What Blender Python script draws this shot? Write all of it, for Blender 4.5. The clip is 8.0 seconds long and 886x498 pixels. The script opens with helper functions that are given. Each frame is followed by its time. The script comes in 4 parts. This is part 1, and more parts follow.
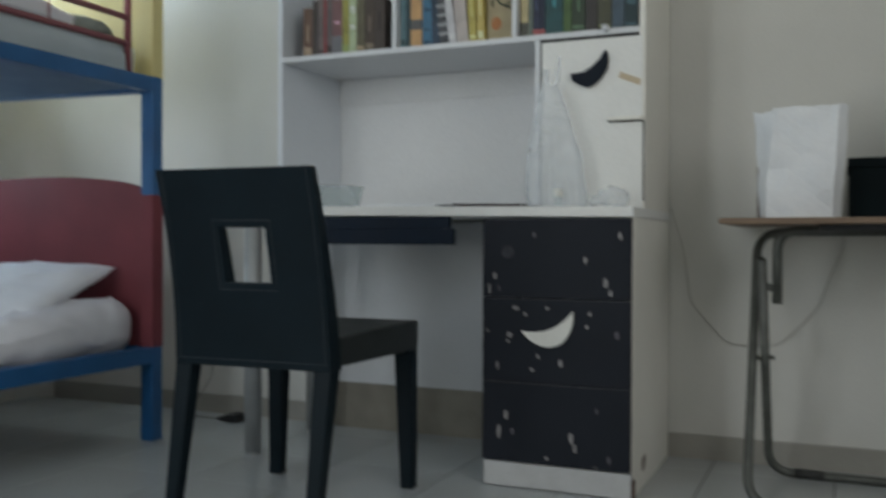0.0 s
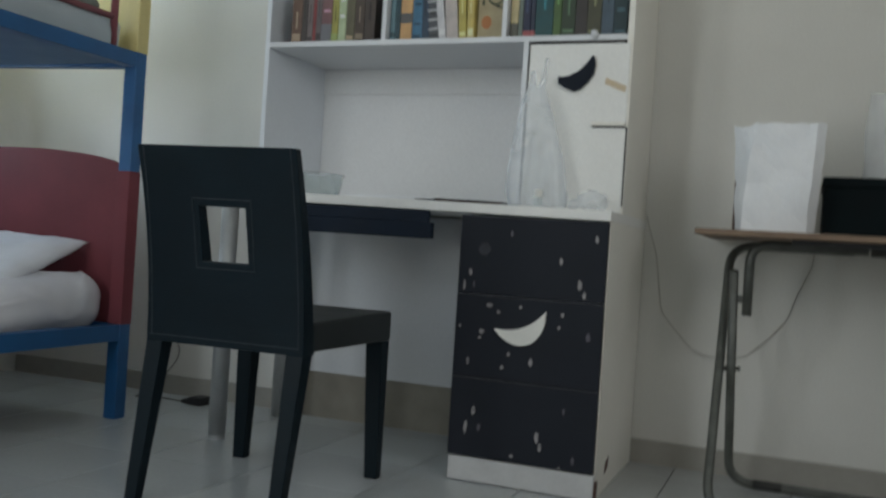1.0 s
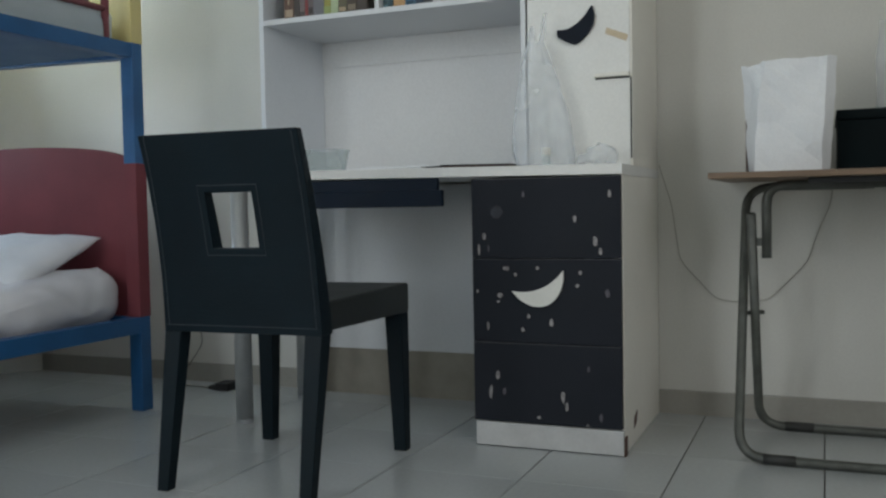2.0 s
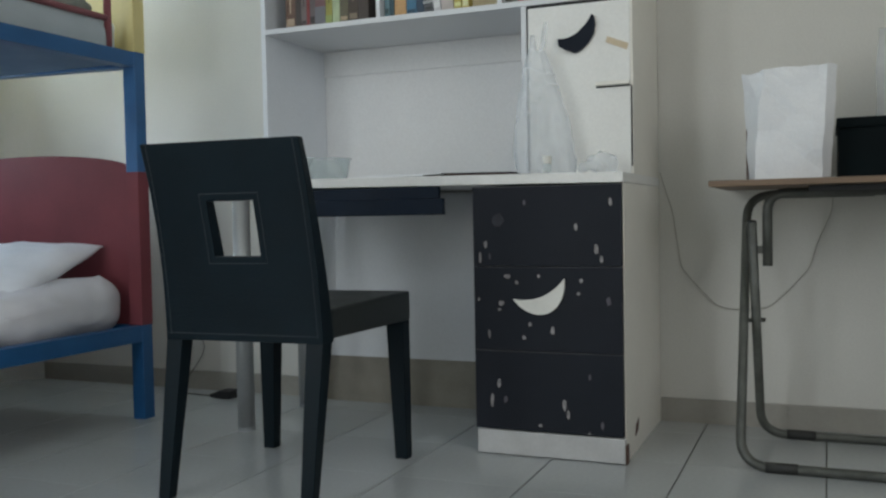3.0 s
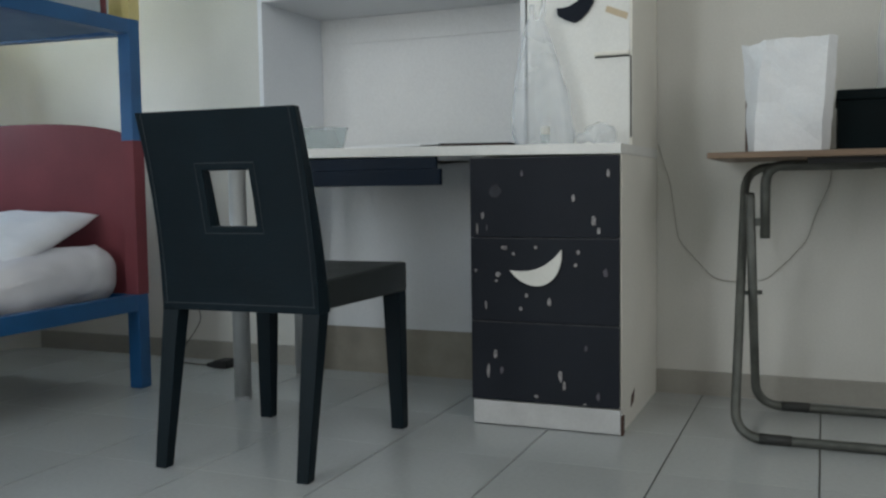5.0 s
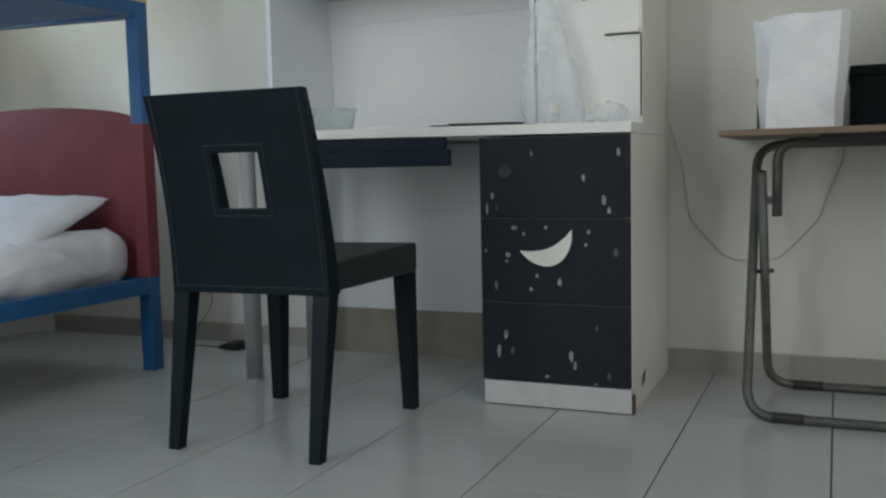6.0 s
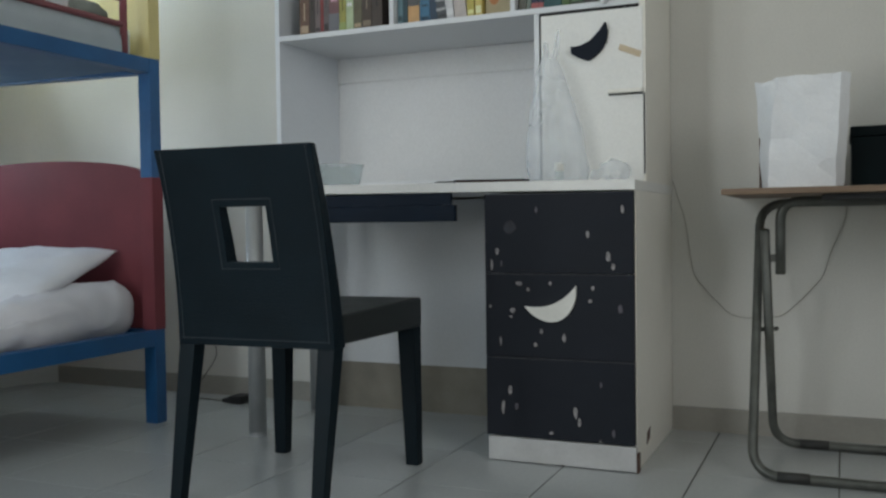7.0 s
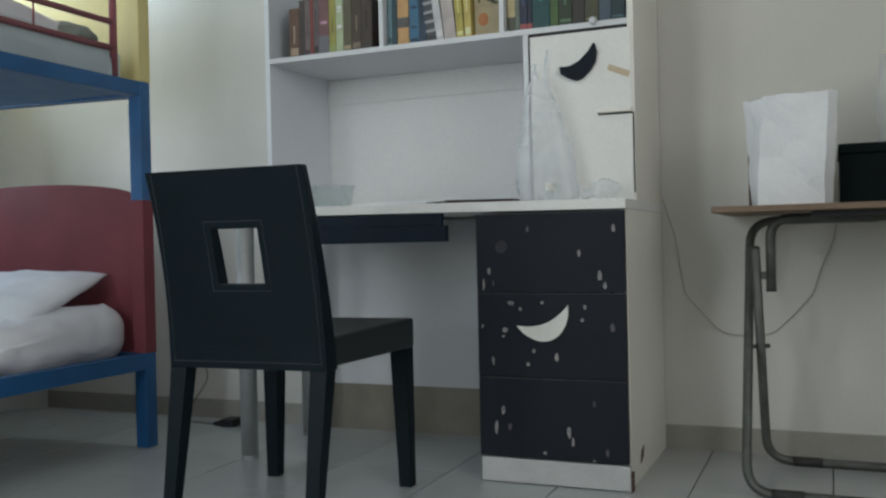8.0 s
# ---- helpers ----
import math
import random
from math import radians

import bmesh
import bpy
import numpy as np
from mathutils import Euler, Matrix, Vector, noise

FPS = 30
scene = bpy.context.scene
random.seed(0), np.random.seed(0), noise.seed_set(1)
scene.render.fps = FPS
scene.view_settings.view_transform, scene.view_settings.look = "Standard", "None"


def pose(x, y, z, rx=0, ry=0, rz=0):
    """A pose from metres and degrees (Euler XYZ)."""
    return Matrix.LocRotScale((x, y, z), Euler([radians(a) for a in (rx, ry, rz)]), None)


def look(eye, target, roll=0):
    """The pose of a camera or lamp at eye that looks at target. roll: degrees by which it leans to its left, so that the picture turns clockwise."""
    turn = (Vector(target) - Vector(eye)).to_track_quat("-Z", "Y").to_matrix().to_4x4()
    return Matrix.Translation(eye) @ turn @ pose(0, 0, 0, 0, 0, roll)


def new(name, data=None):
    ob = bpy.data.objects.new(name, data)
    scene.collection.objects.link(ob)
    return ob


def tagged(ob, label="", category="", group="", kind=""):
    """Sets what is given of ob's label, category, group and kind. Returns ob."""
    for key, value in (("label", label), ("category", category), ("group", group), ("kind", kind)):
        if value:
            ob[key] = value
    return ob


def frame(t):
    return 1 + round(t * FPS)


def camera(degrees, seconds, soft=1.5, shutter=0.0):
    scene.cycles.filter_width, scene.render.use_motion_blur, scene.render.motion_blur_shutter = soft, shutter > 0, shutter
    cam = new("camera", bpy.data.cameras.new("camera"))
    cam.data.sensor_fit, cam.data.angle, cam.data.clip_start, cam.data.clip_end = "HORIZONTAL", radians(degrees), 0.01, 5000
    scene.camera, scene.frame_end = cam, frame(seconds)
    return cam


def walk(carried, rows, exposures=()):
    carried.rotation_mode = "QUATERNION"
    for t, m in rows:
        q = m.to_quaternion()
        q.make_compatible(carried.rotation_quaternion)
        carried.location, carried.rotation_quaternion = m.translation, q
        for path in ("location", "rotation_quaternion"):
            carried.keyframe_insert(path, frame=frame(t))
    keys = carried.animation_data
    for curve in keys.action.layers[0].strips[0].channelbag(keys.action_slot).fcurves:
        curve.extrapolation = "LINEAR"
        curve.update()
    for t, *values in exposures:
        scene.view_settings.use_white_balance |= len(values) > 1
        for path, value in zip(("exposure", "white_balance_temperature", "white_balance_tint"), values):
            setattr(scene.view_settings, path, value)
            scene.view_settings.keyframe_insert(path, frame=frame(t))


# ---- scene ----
cam = camera(51.7, 8.0, soft=2.4, shutter=0.4)
PATH = [
    (0, (0.490, -2.317, 0.660), (-0.309, -0.484, 0.642), 0.2),
    (0.2, (0.487, -2.327, 0.640), (-0.383, -0.527, 0.692), -0.0),
    (0.3, (0.482, -2.329, 0.644), (-0.381, -0.526, 0.692), 0.2),
    (0.4, (0.476, -2.332, 0.649), (-0.369, -0.519, 0.677), 0.9),
    (0.5, (0.471, -2.334, 0.653), (-0.362, -0.516, 0.671), 1.6),
    (0.6, (0.471, -2.334, 0.647), (-0.363, -0.517, 0.669), 3.0),
    (0.7, (0.472, -2.334, 0.641), (-0.335, -0.496, 0.655), 4.0),
    (0.8, (0.480, -2.321, 0.644), (-0.283, -0.472, 0.631), 4.7),
    (0.9, (0.476, -2.328, 0.641), (-0.269, -0.472, 0.639), 4.9),
    (1, (0.472, -2.334, 0.637), (-0.264, -0.474, 0.626), 3.7),
    (1.2, (0.475, -2.322, 0.644), (-0.286, -0.470, 0.541), 0.5),
    (2.3, (0.477, -2.306, 0.645), (-0.292, -0.462, 0.560), -1.1),
    (2.5, (0.478, -2.307, 0.647), (-0.289, -0.462, 0.568), -1.1),
    (3, (0.481, -2.309, 0.645), (-0.294, -0.467, 0.573), -1.1),
    (3.2, (0.480, -2.307, 0.646), (-0.296, -0.467, 0.544), -1.3),
    (3.5, (0.479, -2.305, 0.648), (-0.305, -0.469, 0.532), -1.0),
    (3.8, (0.476, -2.313, 0.643), (-0.296, -0.470, 0.549), -0.9),
    (4, (0.480, -2.304, 0.645), (-0.305, -0.469, 0.521), -1.2),
    (4.2, (0.478, -2.303, 0.644), (-0.300, -0.465, 0.520), -1.1),
    (5.3, (0.478, -2.303, 0.646), (-0.290, -0.462, 0.507), -0.8),
    (5.5, (0.482, -2.305, 0.645), (-0.289, -0.465, 0.507), -0.9),
    (5.8, (0.481, -2.300, 0.645), (-0.311, -0.472, 0.474), -1.5),
    (6, (0.480, -2.297, 0.645), (-0.311, -0.468, 0.467), -1.3),
    (6.2, (0.472, -2.306, 0.644), (-0.302, -0.467, 0.502), -0.4),
    (6.3, (0.475, -2.310, 0.645), (-0.296, -0.468, 0.528), -0.2),
    (6.5, (0.481, -2.317, 0.647), (-0.305, -0.480, 0.597), -0.2),
    (6.8, (0.483, -2.313, 0.646), (-0.316, -0.481, 0.579), -0.7),
    (7, (0.485, -2.311, 0.645), (-0.316, -0.479, 0.588), -0.8),
    (7.3, (0.485, -2.316, 0.646), (-0.303, -0.478, 0.643), -0.9),
    (7.5, (0.485, -2.319, 0.647), (-0.301, -0.480, 0.653), -1.3),
    (7.8, (0.483, -2.315, 0.646), (-0.303, -0.477, 0.635), -1.4),
    (8, (0.482, -2.313, 0.645), (-0.299, -0.472, 0.632), -1.3),
]
walk(cam, [(t, look(e, g, r)) for t, e, g, r in PATH],
     exposures=[(0, -0.19), (1.2, -0.14), (2.3, 0.02), (4.2, 0.09), (5.5, 0.10), (6.3, 0.07), (7.0, 0.03), (8, 0.04)])

# ---- light ----
world = bpy.data.worlds.new("world")
scene.world = world
world.use_nodes = True
wn = world.node_tree.nodes
wl = world.node_tree.links
sky = wn.new("ShaderNodeTexSky")
sky.sky_type = "NISHITA"
sky.sun_disc = False
sky.sun_elevation = radians(35)
sky.sun_rotation = radians(200)
wn["Background"].inputs["Strength"].default_value = 0.12
wl.new(sky.outputs["Color"], wn["Background"].inputs["Color"])


def area_lamp(name, m, w, h, watts, color):
    lamp = bpy.data.lights.new(name, "AREA")
    lamp.shape = "RECTANGLE"
    lamp.size, lamp.size_y, lamp.energy, lamp.color = w, h, watts, color
    ob = new(name, lamp)
    ob.matrix_world = m
    return ob


# area lamps in unseen openings, placed to suit the room's light: two narrow ones behind the viewer, one beside, and two
# high ones by the bunk bed
for pane_x in (-1.98, -1.17):
    area_lamp("unseen_window_lamp", look((pane_x, -3.38, 1.415), (pane_x, 0.0, 1.415)), 0.44, 1.88, 14, (0.84, 0.935, 0.99))
area_lamp("unseen_window_lamp", look((2.28, -2.45, 1.75), (0.0, -2.45, 1.75)), 1.6, 1.2, 27, (0.97, 0.97, 0.95))
area_lamp("unseen_window_lamp", look((-2.66, -0.28, 1.53), (0.0, -0.245, 1.39)), 0.60, 1.16, 19, (0.72, 0.88, 1.0))
# added to fill the headboard's shadow on the north wall
area_lamp("unseen_window_lamp", look((-2.66, 0.29, 1.75), (0.0, 0.29, 1.75)), 0.30, 0.72, 6, (0.74, 0.89, 1.0))


# ---- materials ----
def surface(name, base, rough=0.5, other=None, scale=6.0, fine=120.0, bump=0.08, metal=0.0, vary=0.0, rvary=0.12, dist=0.002, coat=0.0, spec=0.5):
    """A painted or solid surface: two scales of colour change, uneven gloss, fine relief."""
    m = bpy.data.materials.new(name)
    m.use_nodes = True
    n, l = m.node_tree.nodes, m.node_tree.links
    b = n["Principled BSDF"]
    other = other or tuple(c * 0.86 for c in base)
    tc = n.new("ShaderNodeTexCoord")
    big = n.new("ShaderNodeTexNoise")
    big.inputs["Scale"].default_value = scale
    big.inputs["Detail"].default_value = 5
    small = n.new("ShaderNodeTexNoise")
    small.inputs["Scale"].default_value = fine
    small.inputs["Detail"].default_value = 3
    for x in (big, small):
        l.new(tc.outputs["Object"], x.inputs["Vector"])
    ramp = n.new("ShaderNodeValToRGB")
    ramp.color_ramp.elements[0].position, ramp.color_ramp.elements[1].position = 0.35, 0.68
    ramp.color_ramp.elements[0].color = (*other, 1)
    ramp.color_ramp.elements[1].color = (*base, 1)
    l.new(big.outputs["Fac"], ramp.inputs["Fac"])
    hsv = n.new("ShaderNodeHueSaturation")
    l.new(ramp.outputs["Color"], hsv.inputs["Color"])
    val = n.new("ShaderNodeMapRange")
    val.inputs["To Min"].default_value, val.inputs["To Max"].default_value = 0.92, 1.08
    l.new(small.outputs["Fac"], val.inputs["Value"])
    if vary:
        info = n.new("ShaderNodeObjectInfo")
        mr = n.new("ShaderNodeMapRange")
        mr.inputs["To Min"].default_value, mr.inputs["To Max"].default_value = 1 - vary, 1 + vary
        l.new(info.outputs["Random"], mr.inputs["Value"])
        mul = n.new("ShaderNodeMath")
        mul.operation = "MULTIPLY"
        l.new(mr.outputs["Result"], mul.inputs[0])
        l.new(val.outputs["Result"], mul.inputs[1])
        l.new(mul.outputs["Value"], hsv.inputs["Value"])
    else:
        l.new(val.outputs["Result"], hsv.inputs["Value"])
    l.new(hsv.outputs["Color"], b.inputs["Base Color"])
    rr = n.new("ShaderNodeMapRange")
    rr.inputs["To Min"].default_value, rr.inputs["To Max"].default_value = max(0.03, rough - rvary), min(1, rough + rvary)
    l.new(big.outputs["Fac"], rr.inputs["Value"])
    l.new(rr.outputs["Result"], b.inputs["Roughness"])
    b.inputs["Metallic"].default_value = metal
    b.inputs["Specular IOR Level"].default_value = spec
    b.inputs["Coat Weight"].default_value = coat
    b.inputs["Coat Roughness"].default_value = 0.15
    if bump:
        bp = n.new("ShaderNodeBump")
        bp.inputs["Strength"].default_value = bump
        bp.inputs["Distance"].default_value = dist
        l.new(small.outputs["Fac"], bp.inputs["Height"])
        l.new(bp.outputs["Normal"], b.inputs["Normal"])
    return m


def film_plastic(name, tint, clear=0.6, rough=0.25):
    """Thin translucent plastic: part see-through, part milky."""
    m = bpy.data.materials.new(name)
    m.use_nodes = True
    n, l = m.node_tree.nodes, m.node_tree.links
    b = n["Principled BSDF"]
    b.inputs["Base Color"].default_value = (*tint, 1)
    b.inputs["Roughness"].default_value = rough
    tr = n.new("ShaderNodeBsdfTransparent")
    tl = n.new("ShaderNodeBsdfTranslucent")
    tl.inputs["Color"].default_value = (*tint, 1)
    tc = n.new("ShaderNodeTexCoord")
    no = n.new("ShaderNodeTexNoise")
    no.inputs["Scale"].default_value = 9
    l.new(tc.outputs["Object"], no.inputs["Vector"])
    mr = n.new("ShaderNodeMapRange")
    mr.inputs["To Min"].default_value, mr.inputs["To Max"].default_value = clear - 0.15, clear + 0.15
    l.new(no.outputs["Fac"], mr.inputs["Value"])
    a = n.new("ShaderNodeMixShader")
    a.inputs["Fac"].default_value = 0.4
    l.new(b.outputs["BSDF"], a.inputs[1])
    l.new(tl.outputs["BSDF"], a.inputs[2])
    c = n.new("ShaderNodeMixShader")
    l.new(mr.outputs["Result"], c.inputs["Fac"])
    l.new(a.outputs["Shader"], c.inputs[1])
    l.new(tr.outputs["BSDF"], c.inputs[2])
    l.new(c.outputs["Shader"], n["Material Output"].inputs["Surface"])
    return m


def wood(name, light, dark, rough=0.5):
    m = surface(name, light, rough, dark, 3.0, 60.0, 0.1)
    n, l = m.node_tree.nodes, m.node_tree.links
    mp = n.new("ShaderNodeMapping")
    mp.inputs["Scale"].default_value = (1.2, 14, 14)
    tc = [x for x in n if x.type == "TEX_COORD"][0]
    l.new(tc.outputs["Object"], mp.inputs["Vector"])
    for x in n:
        if x.type == "TEX_NOISE":
            l.new(mp.outputs["Vector"], x.inputs["Vector"])
    return m


M_WALL = surface("cream_wall_paint", (0.645, 0.635, 0.595), 0.36, (0.595, 0.585, 0.545), 2.2, 160, 0.06)
M_CEIL = surface("ceiling_paint", (0.75, 0.74, 0.70), 0.8)
M_TILE = surface("floor_tile_glaze", (0.42, 0.438, 0.435), 0.22, (0.405, 0.422, 0.419), 3.0, 90, 0.02, vary=0.025, rvary=0.05)
M_GROUT = surface("dark_grout", (0.12, 0.115, 0.11), 0.9)
M_BASE = surface("brownish_skirting_tile", (0.35, 0.335, 0.30), 0.4, (0.30, 0.287, 0.255), 5, 90)
M_WHITE = surface("white_laminate", (0.655, 0.67, 0.69), 0.38, (0.605, 0.62, 0.64), 3, 150, 0.03)
M_WHITE_B = surface("bluish_white_board", (0.72, 0.75, 0.79), 0.4, (0.67, 0.70, 0.74), 3, 150, 0.03)
M_DOOR = surface("cream_white_door", (0.77, 0.765, 0.735), 0.4, (0.71, 0.705, 0.675), 3, 150, 0.03)
# brown of the shaded wall and skirting under the knee panel
M_LOW_STRIP = surface("brown_shade_strip", (0.29, 0.265, 0.22), 0.8, (0.22, 0.20, 0.165), 9, 180, 0.15)
M_PANEL = surface("grey_white_panel", (0.66, 0.67, 0.68), 0.45, (0.60, 0.61, 0.62), 3, 150, 0.03)
M_BACK = surface("bright_white_back_board", (0.78, 0.785, 0.79), 0.4, (0.73, 0.735, 0.74), 3, 150, 0.03)
M_TOP = surface("white_worktop_laminate", (0.77, 0.765, 0.74), 0.4, (0.71, 0.705, 0.68), 4, 150, 0.03)
M_CREAM = surface("cream_side_laminate", (0.80, 0.775, 0.71), 0.45, (0.75, 0.725, 0.66), 3, 140, 0.04)
M_PLINTH = surface("scuffed_plinth_board", (0.55, 0.55, 0.545), 0.5, (0.45, 0.45, 0.445), 8, 120, 0.06)
M_NIGHT = surface("black_painted_front", (0.0122, 0.0150, 0.0222), 0.65, (0.0095, 0.0118, 0.018), 7, 90, 0.1, rvary=0.08, spec=0.25)
M_WORN = surface("worn_pale_edge", (0.10, 0.10, 0.105), 0.7, (0.03, 0.03, 0.035), 45, 300)
M_SEAM = surface("dark_gap", (0.02, 0.02, 0.02), 0.9)
M_STAR = surface("star_paint", (0.40, 0.385, 0.375), 0.7, (0.16, 0.15, 0.155), 110, 300)
M_DIM = surface("faded_star_paint", (0.14, 0.13, 0.15), 0.7, (0.07, 0.065, 0.08), 30)
M_HAZE = surface("smudged_star_paint", (0.035, 0.038, 0.05), 0.7, (0.018, 0.019, 0.026), 30)
M_MOON = surface("white_moon_paint", (0.76, 0.75, 0.70), 0.5)
M_BLACKMOON = surface("black_moon_paint", (0.009, 0.013, 0.022), 0.7, spec=0.2)
M_TAPE = surface("beige_plaster_strip", (0.60, 0.49, 0.34), 0.6)
M_LEATHER = surface("black_leatherette", (0.0040, 0.0118, 0.0178), 0.45, (0.0028, 0.0083, 0.0127), 6, 220, 0.45, rvary=0.08, spec=0.18)
M_BLACKWOOD = surface("black_lacquered_wood", (0.0045, 0.011, 0.0155), 0.5, (0.0033, 0.008, 0.0115), 8, 140, 0.05, spec=0.15)
M_STITCH = surface("grey_stitching", (0.018, 0.028, 0.036), 0.6)
M_SEAT = surface("worn_black_leatherette", (0.023, 0.027, 0.027), 0.42, (0.015, 0.018, 0.0185), 9, 220, 0.2)
M_STEEL = surface("grey_painted_tube", (0.115, 0.12, 0.108), 0.42, (0.075, 0.078, 0.07), 25, 160, 0.08, metal=0.3)
M_LEG = surface("silver_grey_leg", (0.40, 0.41, 0.41), 0.42, (0.34, 0.35, 0.35), 12, 160, 0.05, metal=0.4)
M_RUBBER = surface("black_rubber", (0.014, 0.014, 0.015), 0.7)
M_SLEEVE = surface("dark_plastic_sleeve", (0.035, 0.036, 0.034), 0.6)
M_NAVY = surface("dark_navy_drawer", (0.005, 0.013, 0.028), 0.55, (0.004, 0.010, 0.021), 9, 120, 0.1, spec=0.2)
M_BLUE = surface("blue_enamel", (0.014, 0.098, 0.250), 0.42, (0.010, 0.078, 0.205), 10, 130, 0.08)
M_BLUEBOARD = surface("worn_blue_board", (0.11, 0.19, 0.29), 0.6, (0.05, 0.125, 0.23), 7, 60, 0.3)
M_RED = surface("dark_red_enamel", (0.190, 0.046, 0.056), 0.62, (0.155, 0.037, 0.046), 5, 130, 0.08, spec=0.25)
M_CHIPPED = surface("chipped_pale_enamel", (0.42, 0.47, 0.52), 0.7, (0.22, 0.29, 0.38), 60, 300)
M_RAIL = surface("faded_red_rail", (0.30, 0.105, 0.115), 0.55, (0.24, 0.085, 0.095), 9, 130, 0.08, spec=0.25)
M_YELLOW = surface("yellow_enamel", (0.60, 0.50, 0.21), 0.42, (0.54, 0.445, 0.175), 5, 130, 0.06)
M_SHEET = surface("white_cotton", (0.72, 0.71, 0.73), 0.85, (0.65, 0.64, 0.67), 7, 400, 0.3)
M_PILLOW = surface("white_pillowcase", (0.78, 0.79, 0.82), 0.85, (0.71, 0.72, 0.75), 7, 400, 0.3)
M_BLUESHEET = surface("pale_blue_cotton", (0.70, 0.76, 0.79), 0.85, (0.64, 0.70, 0.73), 7, 400, 0.3)
M_PAPER = surface("white_paper", (0.76, 0.765, 0.775), 0.6, (0.70, 0.71, 0.725), 12, 200, 0.1)
M_TABLE = wood("brown_wood_edge", (0.21, 0.14, 0.09), (0.13, 0.085, 0.055))
M_BOX = surface("black_box_fabric", (0.004, 0.009, 0.0105), 0.7, (0.003, 0.006, 0.007), 12, 220, 0.2, spec=0.1)
M_BROWN = surface("brown_card", (0.10, 0.055, 0.04), 0.7)
M_BAG = film_plastic("clear_bag_film", (0.86, 0.89, 0.92), 0.68)
M_TUB = film_plastic("greenish_clear_plastic", (0.66, 0.73, 0.73), 0.66)
M_CABLE = surface("dark_cable", (0.07, 0.065, 0.06), 0.6)
M_THIN = surface("grey_thin_cable", (0.38, 0.36, 0.32), 0.6)
M_PAGE = surface("page_edges", (0.62, 0.57, 0.47), 0.8, (0.50, 0.45, 0.36), 40, 300, 0.3)
M_FRAME = surface("window_frame_paint", (0.7, 0.7, 0.7), 0.5)


# ---- builders ----
def thing(name, m, label, category, group="", kind=""):
    ob = new(name)
    ob.empty_display_size = 0.05
    ob.matrix_world = m
    return tagged(ob, label, category, group, kind)


def mesh_of(name, bm, material, smooth=False, bevel=0.0, segments=2):
    if bevel:
        bmesh.ops.recalc_face_normals(bm, faces=bm.faces)
        sharp = [e for e in bm.edges if len(e.link_faces) == 2 and e.calc_face_angle() > 0.4]
        bmesh.ops.bevel(bm, geom=sharp, offset=bevel, segments=segments, profile=0.6, affect="EDGES", clamp_overlap=True)
    bmesh.ops.recalc_face_normals(bm, faces=bm.faces)
    me = bpy.data.meshes.new(name)
    bm.to_mesh(me)
    bm.free()
    me.materials.append(material)
    for p in me.polygons:
        p.use_smooth = smooth
    return me


def part(name, bm, material, parent=None, label="", smooth=False, bevel=0.0, at=None, segments=2):
    ob = new(name, mesh_of(name, bm, material, smooth, bevel, segments))
    if at is not None:
        ob.matrix_basis = at
    if parent:
        ob.parent = parent
    return tagged(ob, label)


def box(x0, x1, y0, y1, z0, z1, bm=None):
    bm = bm or bmesh.new()
    v = [bm.verts.new((x, y, z)) for z in (z0, z1) for x, y in ((x0, y0), (x1, y0), (x1, y1), (x0, y1))]
    for f in ((3, 2, 1, 0), (4, 5, 6, 7), (0, 1, 5, 4), (1, 2, 6, 5), (2, 3, 7, 6), (3, 0, 4, 7)):
        bm.faces.new([v[i] for i in f])
    return bm


def hexa(low, high, bm=None):
    """A solid between two four-cornered outlines, corner by corner."""
    bm = bm or bmesh.new()
    a = [bm.verts.new(p) for p in low]
    b = [bm.verts.new(p) for p in high]
    bm.faces.new(a[::-1])
    bm.faces.new(b)
    for i in range(4):
        j = (i + 1) % 4
        bm.faces.new((a[i], a[j], b[j], b[i]))
    return bm


def extrude_xz(outline, y0, y1, bm=None):
    """A plate with an outline in x and z, from y0 to y1."""
    bm = bm or bmesh.new()
    a = [bm.verts.new((x, y0, z)) for x, z in outline]
    b = [bm.verts.new((x, y1, z)) for x, z in outline]
    bm.faces.new(a)
    bm.faces.new(b[::-1])
    for i in range(len(a)):
        j = (i + 1) % len(a)
        bm.faces.new((a[j], a[i], b[i], b[j]))
    return bm


def rounded_path(points, radius, steps=6):
    """A polyline with its corners rounded off."""
    pts = [Vector(p) for p in points]
    out = [pts[0]]
    for i in range(1, len(pts) - 1):
        p, q, r = pts[i - 1], pts[i], pts[i + 1]
        d = min(radius, (p - q).length * 0.48, (r - q).length * 0.48)
        a, b = q + (p - q).normalized() * d, q + (r - q).normalized() * d
        for s in range(steps + 1):
            t = s / steps
            out.append(a * (1 - t) ** 2 + q * 2 * t * (1 - t) + b * t * t)
    out.append(pts[-1])
    return out


def tube(points, r, sides=10, bm=None):
    bm = bm or bmesh.new()
    pts = [Vector(p) for p in points]
    rings = []
    side = None
    for i, p in enumerate(pts):
        d = (pts[min(i + 1, len(pts) - 1)] - pts[max(i - 1, 0)]).normalized()
        if side is None:
            side = d.orthogonal().normalized()
        side = (side - d * side.dot(d)).normalized()
        up = d.cross(side)
        rings.append([bm.verts.new(p + (side * math.cos(a) + up * math.sin(a)) * r) for a in (2 * math.pi * k / sides for k in range(sides))])
    for a, b in zip(rings, rings[1:]):
        for k in range(sides):
            j = (k + 1) % sides
            bm.faces.new((a[k], a[j], b[j], b[k]))
    bm.faces.new(rings[0][::-1])
    bm.faces.new(rings[-1])
    return bm


